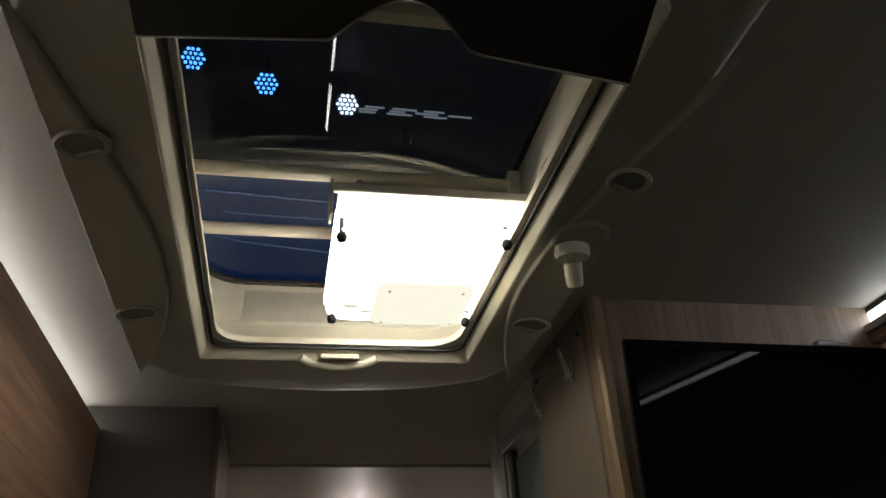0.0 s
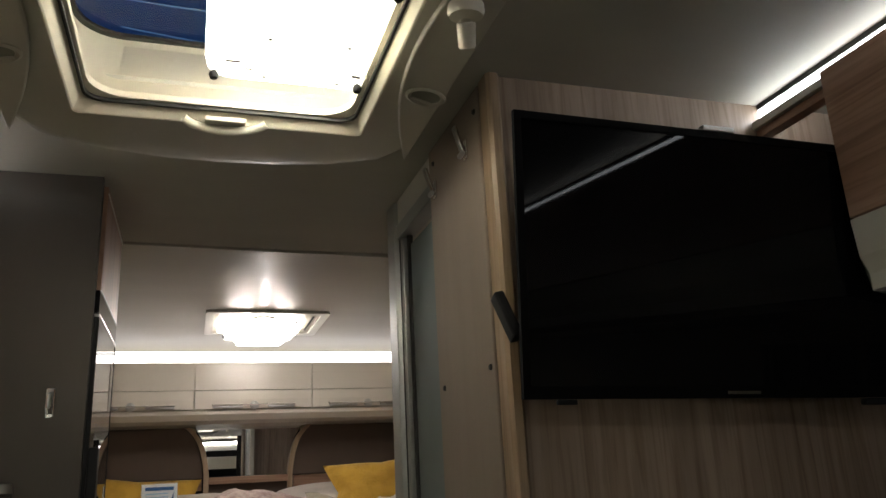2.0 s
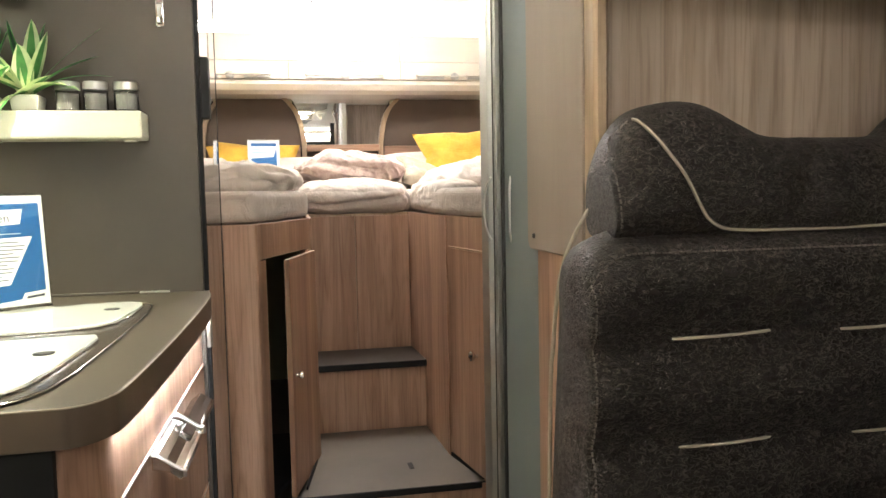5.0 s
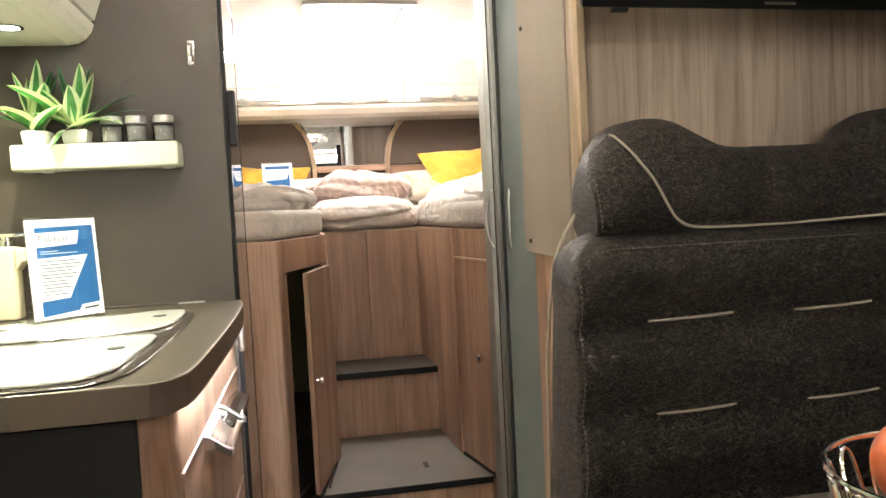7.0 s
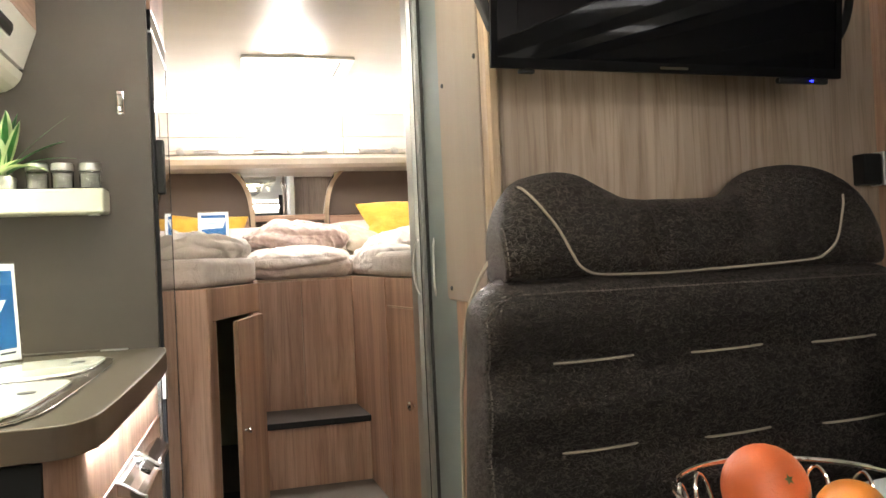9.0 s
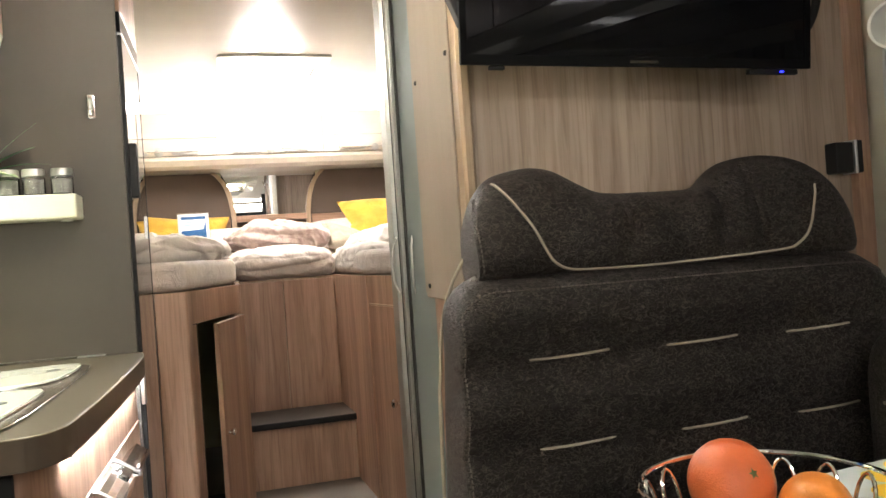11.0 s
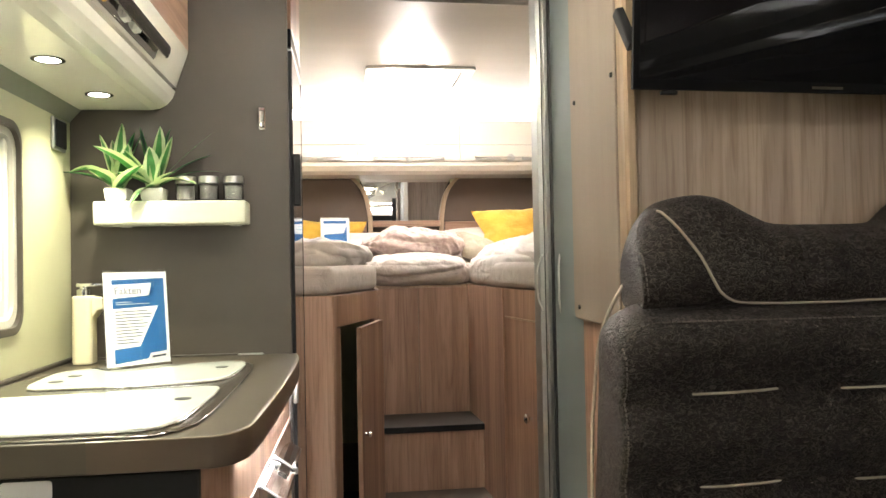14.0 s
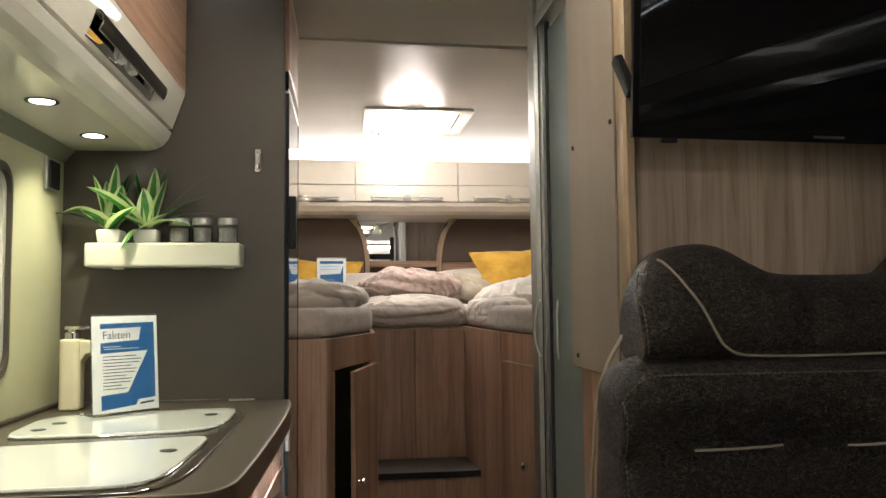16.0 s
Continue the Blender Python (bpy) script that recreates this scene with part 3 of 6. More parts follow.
part("edge_wire", tube([(u, v + 0.002, 1.943) for u, v in cut[:17]], 0.0015, 6), ALU, bl)

# moulded ceiling console round the skylight
co = thing("ceiling_console", (0.2475, 1.2, CEIL_Z), "moulded beige ceiling console round the skylight", "ceiling console", kind="structure")
outer = [(-0.125, 0.25), (0.622, 0.25), (0.622, 1.72), (0.575, 1.80), (0.47, 1.848), (0.36, 1.871), (0.2475, 1.878), (0.135, 1.871), (0.025, 1.848), (-0.08, 1.80), (-0.125, 1.72)]
inner = [(0.0015, 0.69), (0.4955, 0.69), (0.4955, 1.48), (0.4955, 1.57), (0.4955, 1.5905), (0.42, 1.5905), (0.2475, 1.5905), (0.08, 1.5905), (0.0015, 1.5905), (0.0015, 1.57), (0.0015, 1.48)]
cons = bmesh.new()


def scaled(line, kx, ky):
    return [(0.2475 + (u - 0.2475) * kx, 1.0 + (v - 1.0) * ky) for u, v in line]


loops = [[cons.verts.new((u, v, z)) for u, v in line] for line, z in (
    (outer, 2.034), (scaled(outer, 0.992, 0.99), 2.018), (scaled(outer, 0.982, 0.972), 2.000), (scaled(outer, 0.968, 0.955), 1.990),
    (scaled(outer, 0.945, 0.925), 1.9855), (scaled(outer, 0.90, 0.87), 1.9835), (inner, 1.980), (inner, 2.034))]
for a, b in zip(loops, loops[1:]):
    for k in range(len(outer)):
        cons.faces.new((a[k - 1], a[k], b[k], b[k - 1]))
bmesh.ops.recalc_face_normals(cons, faces=cons.faces)
part("shell", cons, SURROUND, co)
for sgn in (-1, 1):
    mid = 0.2475
    chord = mid + sgn * 0.364
    lens = [(chord, 0.78)] + [(chord - sgn * 0.092 * math.sin(math.pi * (k / 16) ** 1.15), 0.78 + 0.94 * k / 16) for k in range(1, 16)] + [(chord, 1.72)]
    wing = part("side_wing", prism(lens, "z", 1.971, 1.9865, 0.004, 3), SURROUND, co)
    for vy, stretch in ((1.000, 1.25), (1.440, 1.5)):
        vx = mid + sgn * 0.330
        ell = Matrix.Translation((vx, vy, 1.971)) @ Matrix.Rotation(radians(sgn * 24), 4, "Z") @ Matrix.Diagonal((stretch * 0.8, 0.8, 1, 1))
        part("pocket_rim", moved(lathe([(0.027, 0.004), (0.033, 0.001), (0.034, -0.002), (0.030, -0.0045), (0.025, -0.002), (0.024, 0.004)], n=28), ell), SURROUND, wing)
        # No recess is cut; a darker flat disc imitates the shade inside.
        part("pocket", moved(lathe([(0.0, 0.0), (0.0238, 0.0), (0.0238, -0.0012), (0.0, -0.0016)], n=24), ell), COVE, wing, "flat dark disc painted for a pocket's shade")
        part("pocket_lip", moved(joined(box(-0.017, 0.017, 0.012, 0.020, -0.004, -0.0017, 0.001)), ell), SURROUND, wing)

# ceiling spot turned aside
rs = thing("ceiling_spotlight", (0.556, 1.15, 1.97), "unlit ivory swivel spotlight on the ceiling console", "spotlight")
part("base", lathe([(0.0, 0.0), (0.041, 0.0), (0.041, -0.003), (0.037, -0.007), (0.0, -0.008)], (0.560, 1.135, 1.9708), 32), SURROUND, rs)
part("body", lathe([(0.0, 0.0), (0.025, 0.0), (0.026, -0.010), (0.0235, -0.017), (0.0, -0.018)], (0.553, 1.158, 1.9625), 28, Matrix.Rotation(radians(8), 4, "X")), CREAM_MATT, rs)
part("head", lathe([(0.0, -0.022), (0.0105, -0.022), (0.0125, -0.018), (0.0135, 0.012), (0.009, 0.016), (0.0, 0.017)], (0.562, 1.186, 1.938), 20, Matrix.Rotation(radians(30), 4, "X") @ Matrix.Rotation(radians(-10), 4, "Y")), CREAM_MATT, rs)
part("knuckle", lathe([(0.0, 0.008), (0.008, 0.006), (0.010, 0.0), (0.008, -0.006), (0.0, -0.008)], (0.556, 1.172, 1.951), 16), CREAM_MATT, rs)

# ---- bright acrylic lamp in the skylight ----
la = thing("skylight_lamp", (0.352, 1.30, 2.03), "lit white lamp of stacked acrylic plates under the skylight", "lamp")
part("housing", joined(box(0.205, 0.495, 1.125, 1.133, 2.016, 2.03, 0.002), box(0.215, 0.485, 1.134, 1.44, 2.024, 2.03, 0)), WHITE, la)
part("end_cheek", prism([(1.125, 2.035), (1.18, 2.035), (1.18, 1.995), (1.135, 1.985)], "x", 0.203, 0.207, 0), GRIP, la)
part("end_cheek", prism([(1.125, 2.035), (1.18, 2.035), (1.18, 1.995), (1.135, 1.985)], "x", 0.493, 0.497, 0), GRIP, la)
part("diffuser", prism(rounded(0.212, 0.488, 1.138, 1.466, 0.03), "z", 2.0, 2.008, 0.002), LAMP_FACE, la)
part("lower_plate", prism(rounded(0.278, 0.422, 1.215, 1.352, 0.02), "z", 1.922, 1.928, 0.002), LAMP_PLATE, la, "paler lower plate")
part("cover_plate", prism(rounded(0.215, 0.492, 1.15, 1.458, 0.04), "z", 1.978, 1.982, 0.001), LAMP_SOFT, la)
for px, py in ((0.222, 1.172), (0.460, 1.172), (0.226, 1.438), (0.456, 1.436)):
    part("standoff", joined(tube([(px, py, 1.974), (px, py, 2.0)], 0.004, 10), lathe([(0.0, -0.009), (0.006, -0.006), (0.008, 0.0), (0.006, 0.006), (0.0, 0.009)], (px, py, 1.970), 16)), BLACK, la, "dark standoff with a ball end")
for px, py in ((0.296, 1.232), (0.404, 1.232), (0.296, 1.336), (0.404, 1.336)):
    part("pin", tube([(px, py, 1.918), (px, py, 1.978)], 0.0022, 8), CHROME, la)
for px, py, tx in ((0.254, 1.404, 0.012), (0.285, 1.424, 0.012), (0.449, 1.412, 0.008), (0.466, 1.404, 0.007)):
    part("acrylic_tab", box(px - tx, px + tx, py - 0.006, py + 0.006, 1.9715, 1.9775, 0.001), ACRYLIC, la, "small clear acrylic tab")
for px, py in ((0.25, 1.205), (0.45, 1.205), (0.35, 1.372)):
    part("stem", tube([(px, py, 2.03), (px, py, 2.09)], 0.006, 8), ALU, la)

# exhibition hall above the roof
# Roof pieces glow by themselves to imitate dim and blue light.
solid("backdrop", box(-20, 20, -10, 30, 6.29, 6.35, 0), HALL_ROOF, "dark roof of the exhibition hall with a faint added glow", "hall roof", kind="structure")
solid("backdrop", box(-20, 20, 6.9, 16, 6.27, 6.285, 0), HALL_DEEP, "stretch of the exhibition hall roof, blue light put in as glow", "hall roof", kind="structure")
for k, (hx, hy, ln, lean) in enumerate(((-0.75, 7.35, 1.6, 0.10), (-0.60, 7.75, 2.2, 0.05), (-0.70, 8.30, 1.5, 0.22))):
    tr = thing("hall_truss", (hx, hy, 6.2), "slim hall truss tube glowing for a blue light streak", "truss", "tubes of the hall roof")
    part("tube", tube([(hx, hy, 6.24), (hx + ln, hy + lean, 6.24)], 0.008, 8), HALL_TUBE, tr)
    part("hanger", tube([(hx + 0.3, hy + lean * 0.3 / ln, 6.24), (hx + 0.3, hy + lean * 0.3 / ln, 6.275)], 0.004, 6), HALL_DARK, tr)
for hx, hy, mat, tone in ((-0.671, 5.116, HALL_BLUE, "blue"), (-0.105, 5.35, HALL_BLUE, "blue"), (0.59, 5.53, HALL_WHITE, "white")):
    hl = thing("hall_lamp", (hx, hy, 6.0), f"round {tone} LED cluster lamp under the hall roof", "hall lamp", "lamps of the exhibition hall")
    for q in range(-2, 3):
        for r in range(-2, 3):
            if abs(q + r) <= 2:
                part("diode", lathe([(0.0, -0.012), (0.012, -0.009), (0.014, 0.0), (0.0, 0.005)], (hx + 0.042 * (q + r / 2), hy - 0.024 * r, 6.0 + 0.028 * r), 8, Matrix.Rotation(radians(-45), 4, "X")), mat, hl)
    part("housing", joined(lathe([(0.0, 0.0), (0.11, 0.0), (0.09, 0.05), (0.0, 0.06)], (hx, hy + 0.02, 6.018), 20, Matrix.Rotation(radians(-45), 4, "X")), tube([(hx, hy + 0.04, 6.04), (hx, hy + 0.04, 6.30)], 0.01, 8)), HALL_DARK, hl)

random.seed(9)
for k in range(3):
    hb = thing("hall_strip_light", (1.1, 5.59 + 0.036 * k, 6.05), "broken row of pale strip lights under the hall roof", "hall lamp", "strip lights of the exhibition hall")
    x = 0.66 + random.uniform(0, 0.2)
    while x < 1.6:
        ln = random.uniform(0.14, 0.24)
        part("tube", box(x, x + ln, 5.585 + 0.036 * k, 5.598 + 0.036 * k, 6.04, 6.055, 0.0), HALL_BAR, hb)
        part("hanger", tube([(x + ln / 2, 5.5915 + 0.036 * k, 6.0545), (x + ln / 2, 5.5915 + 0.036 * k, 6.2905)], 0.003, 6), HALL_DARK, hb)
        x += ln + random.uniform(0.06, 0.14)

# ---- LED lines ----
solid("led_strip", box(-0.30, -0.288, FRONT + 0.1, 2.06, 1.988, 1.996, 0), LED_KITCHEN, "cool white LED strip lying on the kitchen wall units", "light strip", "LED strips")
lr = thing("led_profile", (1.28, 0.5, 2.0), "white aluminium LED profile along the ceiling edge", "light strip", "LED strips")
part("fascia", box(1.266, 1.300, FRONT + 0.1, 1.453, 1.977, 1.9935, 0.002), SURROUND, lr)
part("base_strip", box(1.274, 1.300, 1.2565, 1.453, 1.958, 1.9765, 0.002), WOOD_Y, lr)
part("diffuser", box(1.288, 1.300, FRONT + 0.1, 1.453, 1.994, 2.0235, 0.0), LED_WHITE, lr)
# Dark strip put in for the shaded gap below the ceiling.
part("gap_line", box(1.2865, 1.300, FRONT + 0.1, 1.453, 2.024, 2.0345, 0.0), RUBBER, lr)
# The thin upper bar glows in place of the strip's reflection in the ceiling.
solid("led_strip", joined(box(LEFT + 0.02, RIGHT - 0.02, 4.612, 4.630, 1.999, 2.042, 0), box(LEFT + 0.02, RIGHT - 0.02, 4.613, 4.630, 2.0475, 2.057, 0)), LED_WARM, "warm white LED strip above the rear lockers, with a glowing bar for its reflection", "light strip", "LED strips")

# Dark strip added for the line between the light and its reflection.
solid("trim", box(LEFT + 0.02, RIGHT - 0.02, 4.604, 4.6295, 2.0424, 2.0471, 0.001), RUBBER, "thin dark line added along the rear light strip", "trim", kind="structure")

# ---- kitchen ----
OHC = [(LEFT + 0.002, 1.548), (-0.345, 1.548)] + [(-0.345 + 0.062 * math.sin(radians(a)), 1.61 - 0.062 * math.cos(radians(a))) for a in (20, 40, 60, 78)]
oc = thing("kitchen_wall_unit", (-0.40, 0.4, 1.55), "cream and walnut overhead kitchen locker with chrome handles", "cabinet")
low = OHC + [(-0.286, 1.600), (-0.32, 1.612), (LEFT + 0.002, 1.612)]
part("underside", prism(low, "y", -1.6, 2.072, 0.002), CREAM, oc, "glossy cream curved underside")
part("carcass", box(LEFT + 0.002, -0.30, -1.6, 2.072, 1.613, 1.984, 0.0), CREAM_MATT, oc)
for y0, y1, hy0, hy1 in ((1.104, 2.068, 1.375, 1.845), (0.10, 1.099, 0.36, 0.83), (-0.90, 0.095, -0.64, -0.17)):
    d = part("door", prism([(-0.299, 1.606), (-0.282, 1.606), (-0.252, 1.692), (-0.250, 1.70), (-0.299, 1.70)], "y", y0, y1, 0.002), CREAM, oc, "glossy cream lower door edge")
    part("door_panel", box(-0.299, -0.250, y0, y1, 1.702, 1.983, 0.002), WOOD_Y, oc, "walnut laminate door face")
    grip = Matrix.Translation((-0.268, 0, 1.646)) @ Matrix.Rotation(radians(19), 4, "Y")
    hood = [(0.002, 0.016), (0.010, 0.018), (0.019, 0.012), (0.023, 0.0), (0.0215, -0.016), (0.018, -0.017), (0.0185, 0.0), (0.014, 0.008), (0.002, 0.010)]
    part("handle", moved(prism(hood, "y", hy0, hy1, 0.002), grip), DARK_CHROME, d, "long chrome hooded handle, darkened for what it reflects")
    part("recess", moved(prism([(0.001, 0.009), (0.0035, 0.009), (0.0035, -0.028), (0.001, -0.034)], "y", hy0, hy1 - 0.03, 0.0), grip), MIRROR, d, "polished finger recess")
    mid = (hy0 + hy1) / 2 - 0.02
    for c0, c1 in ((mid - 0.052, mid - 0.022), (mid + 0.022, mid + 0.052)):
        part("push_catch", moved(prism([(0.004, 0.004), (0.016, 0.003), (0.014, -0.020), (0.004, -0.026)], "y", c0, c1, 0.002), grip), WHITE, d)
    part("catch_pin", moved(box(0.004, 0.011, mid - 0.020, mid + 0.020, -0.010, 0.003, 0.002), grip), BLACK, d)
for sx, sy in SPOTS:
    sp = thing("recessed_spot", (sx, sy, 1.548), "lit chrome-rimmed spot recessed under the kitchen locker", "spotlight", "spots under the kitchen locker")
    # Rim colour is darkened to imitate chrome mirroring dark surroundings.
    part("rim", ring_frame([(sx + 0.031 * math.cos(a * math.pi / 14), sy + 0.031 * math.sin(a * math.pi / 14)) for a in range(28)], [(sx + 0.023 * math.cos(a * math.pi / 14), sy + 0.023 * math.sin(a * math.pi / 14)) for a in range(28)], "z", 1.5464, 1.5490), DARK_CHROME, sp)
    part("lens", lathe([(0.0, 0.0), (0.0225, 0.0), (0.0225, 0.0020), (0.0, 0.0020)], (sx, sy, 1.5468), 28), SPOT_FACE, sp)
solid("wall_cove", prism([(LEFT + 0.001, 1.547), (LEFT + 0.03, 1.547), (LEFT + 0.001, 1.515)], "y", -1.6, 2.074, 0), COVE, "grey-green cove strip below the kitchen locker", "trim", kind="structure")

# window over the worktop
wn = thing("window_1", (LEFT, 1.2, 1.23), "framed side window with blind cassette over the worktop", "window", kind="structure")
part("window_frame", ring_frame(rounded(WIN[0] - 0.01, WIN[1] + 0.004, WIN[2] - 0.012, WIN[3] + 0.012, 0.05), rounded(WIN[0] + 0.004, WIN[1] - 0.003, WIN[2] + 0.004, WIN[3] - 0.004, 0.045), "x", LEFT - 0.03, LEFT + 0.006), TAUPE, wn, "dark grey-brown inner frame edge")
part("reveal", ring_frame(rounded(WIN[0] + 0.0045, WIN[1] - 0.0035, WIN[2] + 0.0045, WIN[3] - 0.0045, 0.045), rounded(WIN[0] + 0.02, WIN[1] - 0.020, WIN[2] + 0.02, WIN[3] - 0.02, 0.04), "x", LEFT - 0.032, LEFT - 0.004), SURROUND, wn, "beige window reveal")
part("blind_guide", box(LEFT - 0.028, LEFT - 0.012, WIN[1] - 0.040, WIN[1] - 0.023, WIN[2] + 0.021, WIN[3] - 0.021, 0.003), CREAM_MATT, wn)
part("blind_guide", box(LEFT - 0.028, LEFT - 0.014, WIN[1] - 0.062, WIN[1] - 0.052, WIN[2] + 0.06, WIN[3] - 0.06, 0.003), CREAM_MATT, wn)
part("window_pane", box(LEFT - 0.039, LEFT - 0.033, WIN[0], WIN[1], WIN[2], WIN[3], 0.0), DOME, wn).visible_shadow = False
for cy in (1.675, 1.635):
    part("catch", box(LEFT - 0.03, LEFT - 0.012, cy, cy + 0.02, 1.06, 1.40, 0.003), BLACK, wn)

# tall unit and fridge
tu = thing("tall_fridge_cabinet", (-0.27, 2.3, 0.0), "tall taupe laminate cabinet holding the fridge", "cabinet")
part("side_panel", box(LEFT + 0.001, 0.003, FRIDGE_Y, FRIDGE_Y + 0.02, 0.0, CEIL_Z - 0.001, 0.001), TAUPE, tu)
part("carcass", box(LEFT + 0.001, 0.0, FRIDGE_Y + 0.021, 2.50, 0.0, CEIL_Z - 0.001, 0.001), WOOD, tu)
part("top_flap", box(0.001, 0.012, 2.10, 2.495, 1.775, 2.02, 0.002), WOOD, tu)
part("flap_edge", box(0.012, 0.014, 2.10, 2.495, 2.000, 2.005, 0.0), WHITE, tu)
part("control_panel", box(0.001, 0.0125, 2.086, 2.495, 1.722, 1.772, 0.002), SCREEN, tu, "black glossy fridge control panel")
part("panel_edge", box(0.001, 0.0145, 2.10, 2.495, 1.7155, 1.7215, 0.001), ALU, tu)
part("panel_edge", box(0.001, 0.0140, 2.10, 2.495, 1.7725, 1.7748, 0.001), ALU, tu)
fr = thing("fridge", (0.0, 2.3, 0.1), "tall built-in fridge with a glossy dark door", "fridge")
part("door", box(0.0015, 0.013, 2.098, 2.49, 0.12, 1.7145, 0.0), FRIDGE_GLOSS, fr)
part("seal", box(0.001, 0.0115, 2.0955, 2.0978, 0.10, 1.7145, 0.0), BLACK, fr)
part("handle", box(0.0117, 0.032, 2.085, 2.118, 1.298, 1.437, 0.004), BLACK, fr, "black grip block")
part("strip", box(0.0132, 0.0142, 2.486, 2.490, 0.12, 1.7145, 0.0), BLACK, fr)
hk = thing("wall_hook", (-0.065, FRIDGE_Y, 1.528), "chrome folding hook on the taupe cabinet side", "hook")
part("plate", box(-0.074, -0.056, FRIDGE_Y - 0.006, FRIDGE_Y + 0.0005, 1.497, 1.558, 0.003), CHROME, hk)
part("arm", prism([(FRIDGE_Y - 0.006, 1.55), (FRIDGE_Y - 0.014, 1.542), (FRIDGE_Y - 0.022, 1.515), (FRIDGE_Y - 0.014, 1.505), (FRIDGE_Y - 0.006, 1.515)], "x", -0.071, -0.059, 0.001), CHROME, hk)
sc = thing("wall_switch", (LEFT, 1.985, 1.47), "dark square switch on the side wall", "switch")
part("frame", box(LEFT + 0.0005, LEFT + 0.010, 1.945, 2.025, 1.430, 1.510, 0.004), ALU, sc)
part("rocker", box(LEFT + 0.010, LEFT + 0.014, 1.952, 2.018, 1.437, 1.503, 0.003), BLACK, sc)

# worktop
top = [(LEFT + 0.001, 1.090), (-0.20, 1.089), (-0.055, 1.092), (-0.030, 1.096), (-0.012, 1.108), (0.000, 1.130), (0.009, 1.165), (0.017, 1.30), (0.024, 1.50), (0.028, 1.70), (0.029, 1.86), (0.026, 1.98), (0.014, 2.0735), (LEFT + 0.001, 2.0735)]
top = [(p.x, p.y) for p in smooth_path([(u, v, 0) for u, v in top[1:13]], 4)] + [(LEFT + 0.001, 2.0735), (LEFT + 0.001, 1.092)]
wt = thing("worktop", (-0.25, 1.58, 0.862), "taupe laminate kitchen worktop with a rounded end", "worktop")
part("slab", prism(top, "z", 0.862, 0.9075, 0.003), WORKTOP_MAT, wt)


def banded(line, z0, z1, t):
    """A thin upright band laid along the outer side of a line."""
    bm = bmesh.new()
    rows = []
    for k, (u, v) in enumerate(line):
        du, dv = line[min(k + 1, len(line) - 1)][0] - line[max(k - 1, 0)][0], line[min(k + 1, len(line) - 1)][1] - line[max(k - 1, 0)][1]
        m = math.hypot(du, dv)
        nu, nv = dv / m * t, -du / m * t
        rows.append([bm.verts.new(c) for c in ((u, v, z0), (u + nu, v + nv, z0), (u + nu, v + nv, z1), (u, v, z1))])
    for a, b in zip(rows, rows[1:]):
        for k in range(4):
            bm.faces.new((a[k], b[k], b[(k + 1) % 4], a[(k + 1) % 4]))
    bm.faces.new(rows[0])
    bm.faces.new(rows[-1])
    bmesh.ops.recalc_face_normals(bm, faces=bm.faces)
    return bm


part("edge_band", banded(top[:-2], 0.8635, 0.9055, 0.0012), WORKTOP_EDGE, wt, "laminate edge band, reflected brown put into its colour")
part("edge_line", tube([(u, v, 0.9062) for u, v in top[:-2]], 0.0016, 6), WORKTOP_LINE, wt, "painted highlight along the worktop's top edge")
part("wall_seal", box(LEFT + 0.0015, LEFT + 0.012, 1.10, 2.07, 0.908, 0.918, 0.003), TAUPE, wt, "dark sealing strip")
part("rear_seal", box(LEFT + 0.013, -0.135, 2.062, 2.0745, 0.908, 0.913, 0.002), TAUPE, wt)
part("steel_strip", box(-0.134, -0.07, 2.062, 2.0745, 0.908, 0.912, 0.002), ALU, wt, "short steel sealing strip")
bc = thing("kitchen_base_unit", (-0.27, 1.6, 0.0), "walnut kitchen base cabinet with drawers below the worktop", "cabinet")
base = [(LEFT + 0.001, 1.150), (-0.085, 1.150), (-0.058, 1.154), (-0.036, 1.170), (-0.0245, 1.21), (-0.006, 2.07), (LEFT + 0.001, 2.07)]
part("body", prism(base, "z", 0.09, 0.8615, 0.0), WOOD, bc)
part("end_panel", box(LEFT + 0.002, -0.062, 1.138, 1.1495, 0.10, 0.850, 0.002), BLACK, bc, "matt black end panel")
part("label_sticker", prism(rounded(-0.330, -0.261, 0.806, 0.846, 0.006), "y", 1.1370, 1.1377, 0), PAPER, bc, "pale label on the black end panel")
part("plinth", box(LEFT + 0.002, -0.05, 1.18, 2.06, 0.0, 0.089, 0.0), BLACK, bc)


def slant(bm):
    """The cabinet front runs slightly askew, nearer the aisle towards the fridge."""
    for v in bm.verts:
        v.co.x -= 0.0185 * (2.07 - v.co.y) / 0.86
    return bm


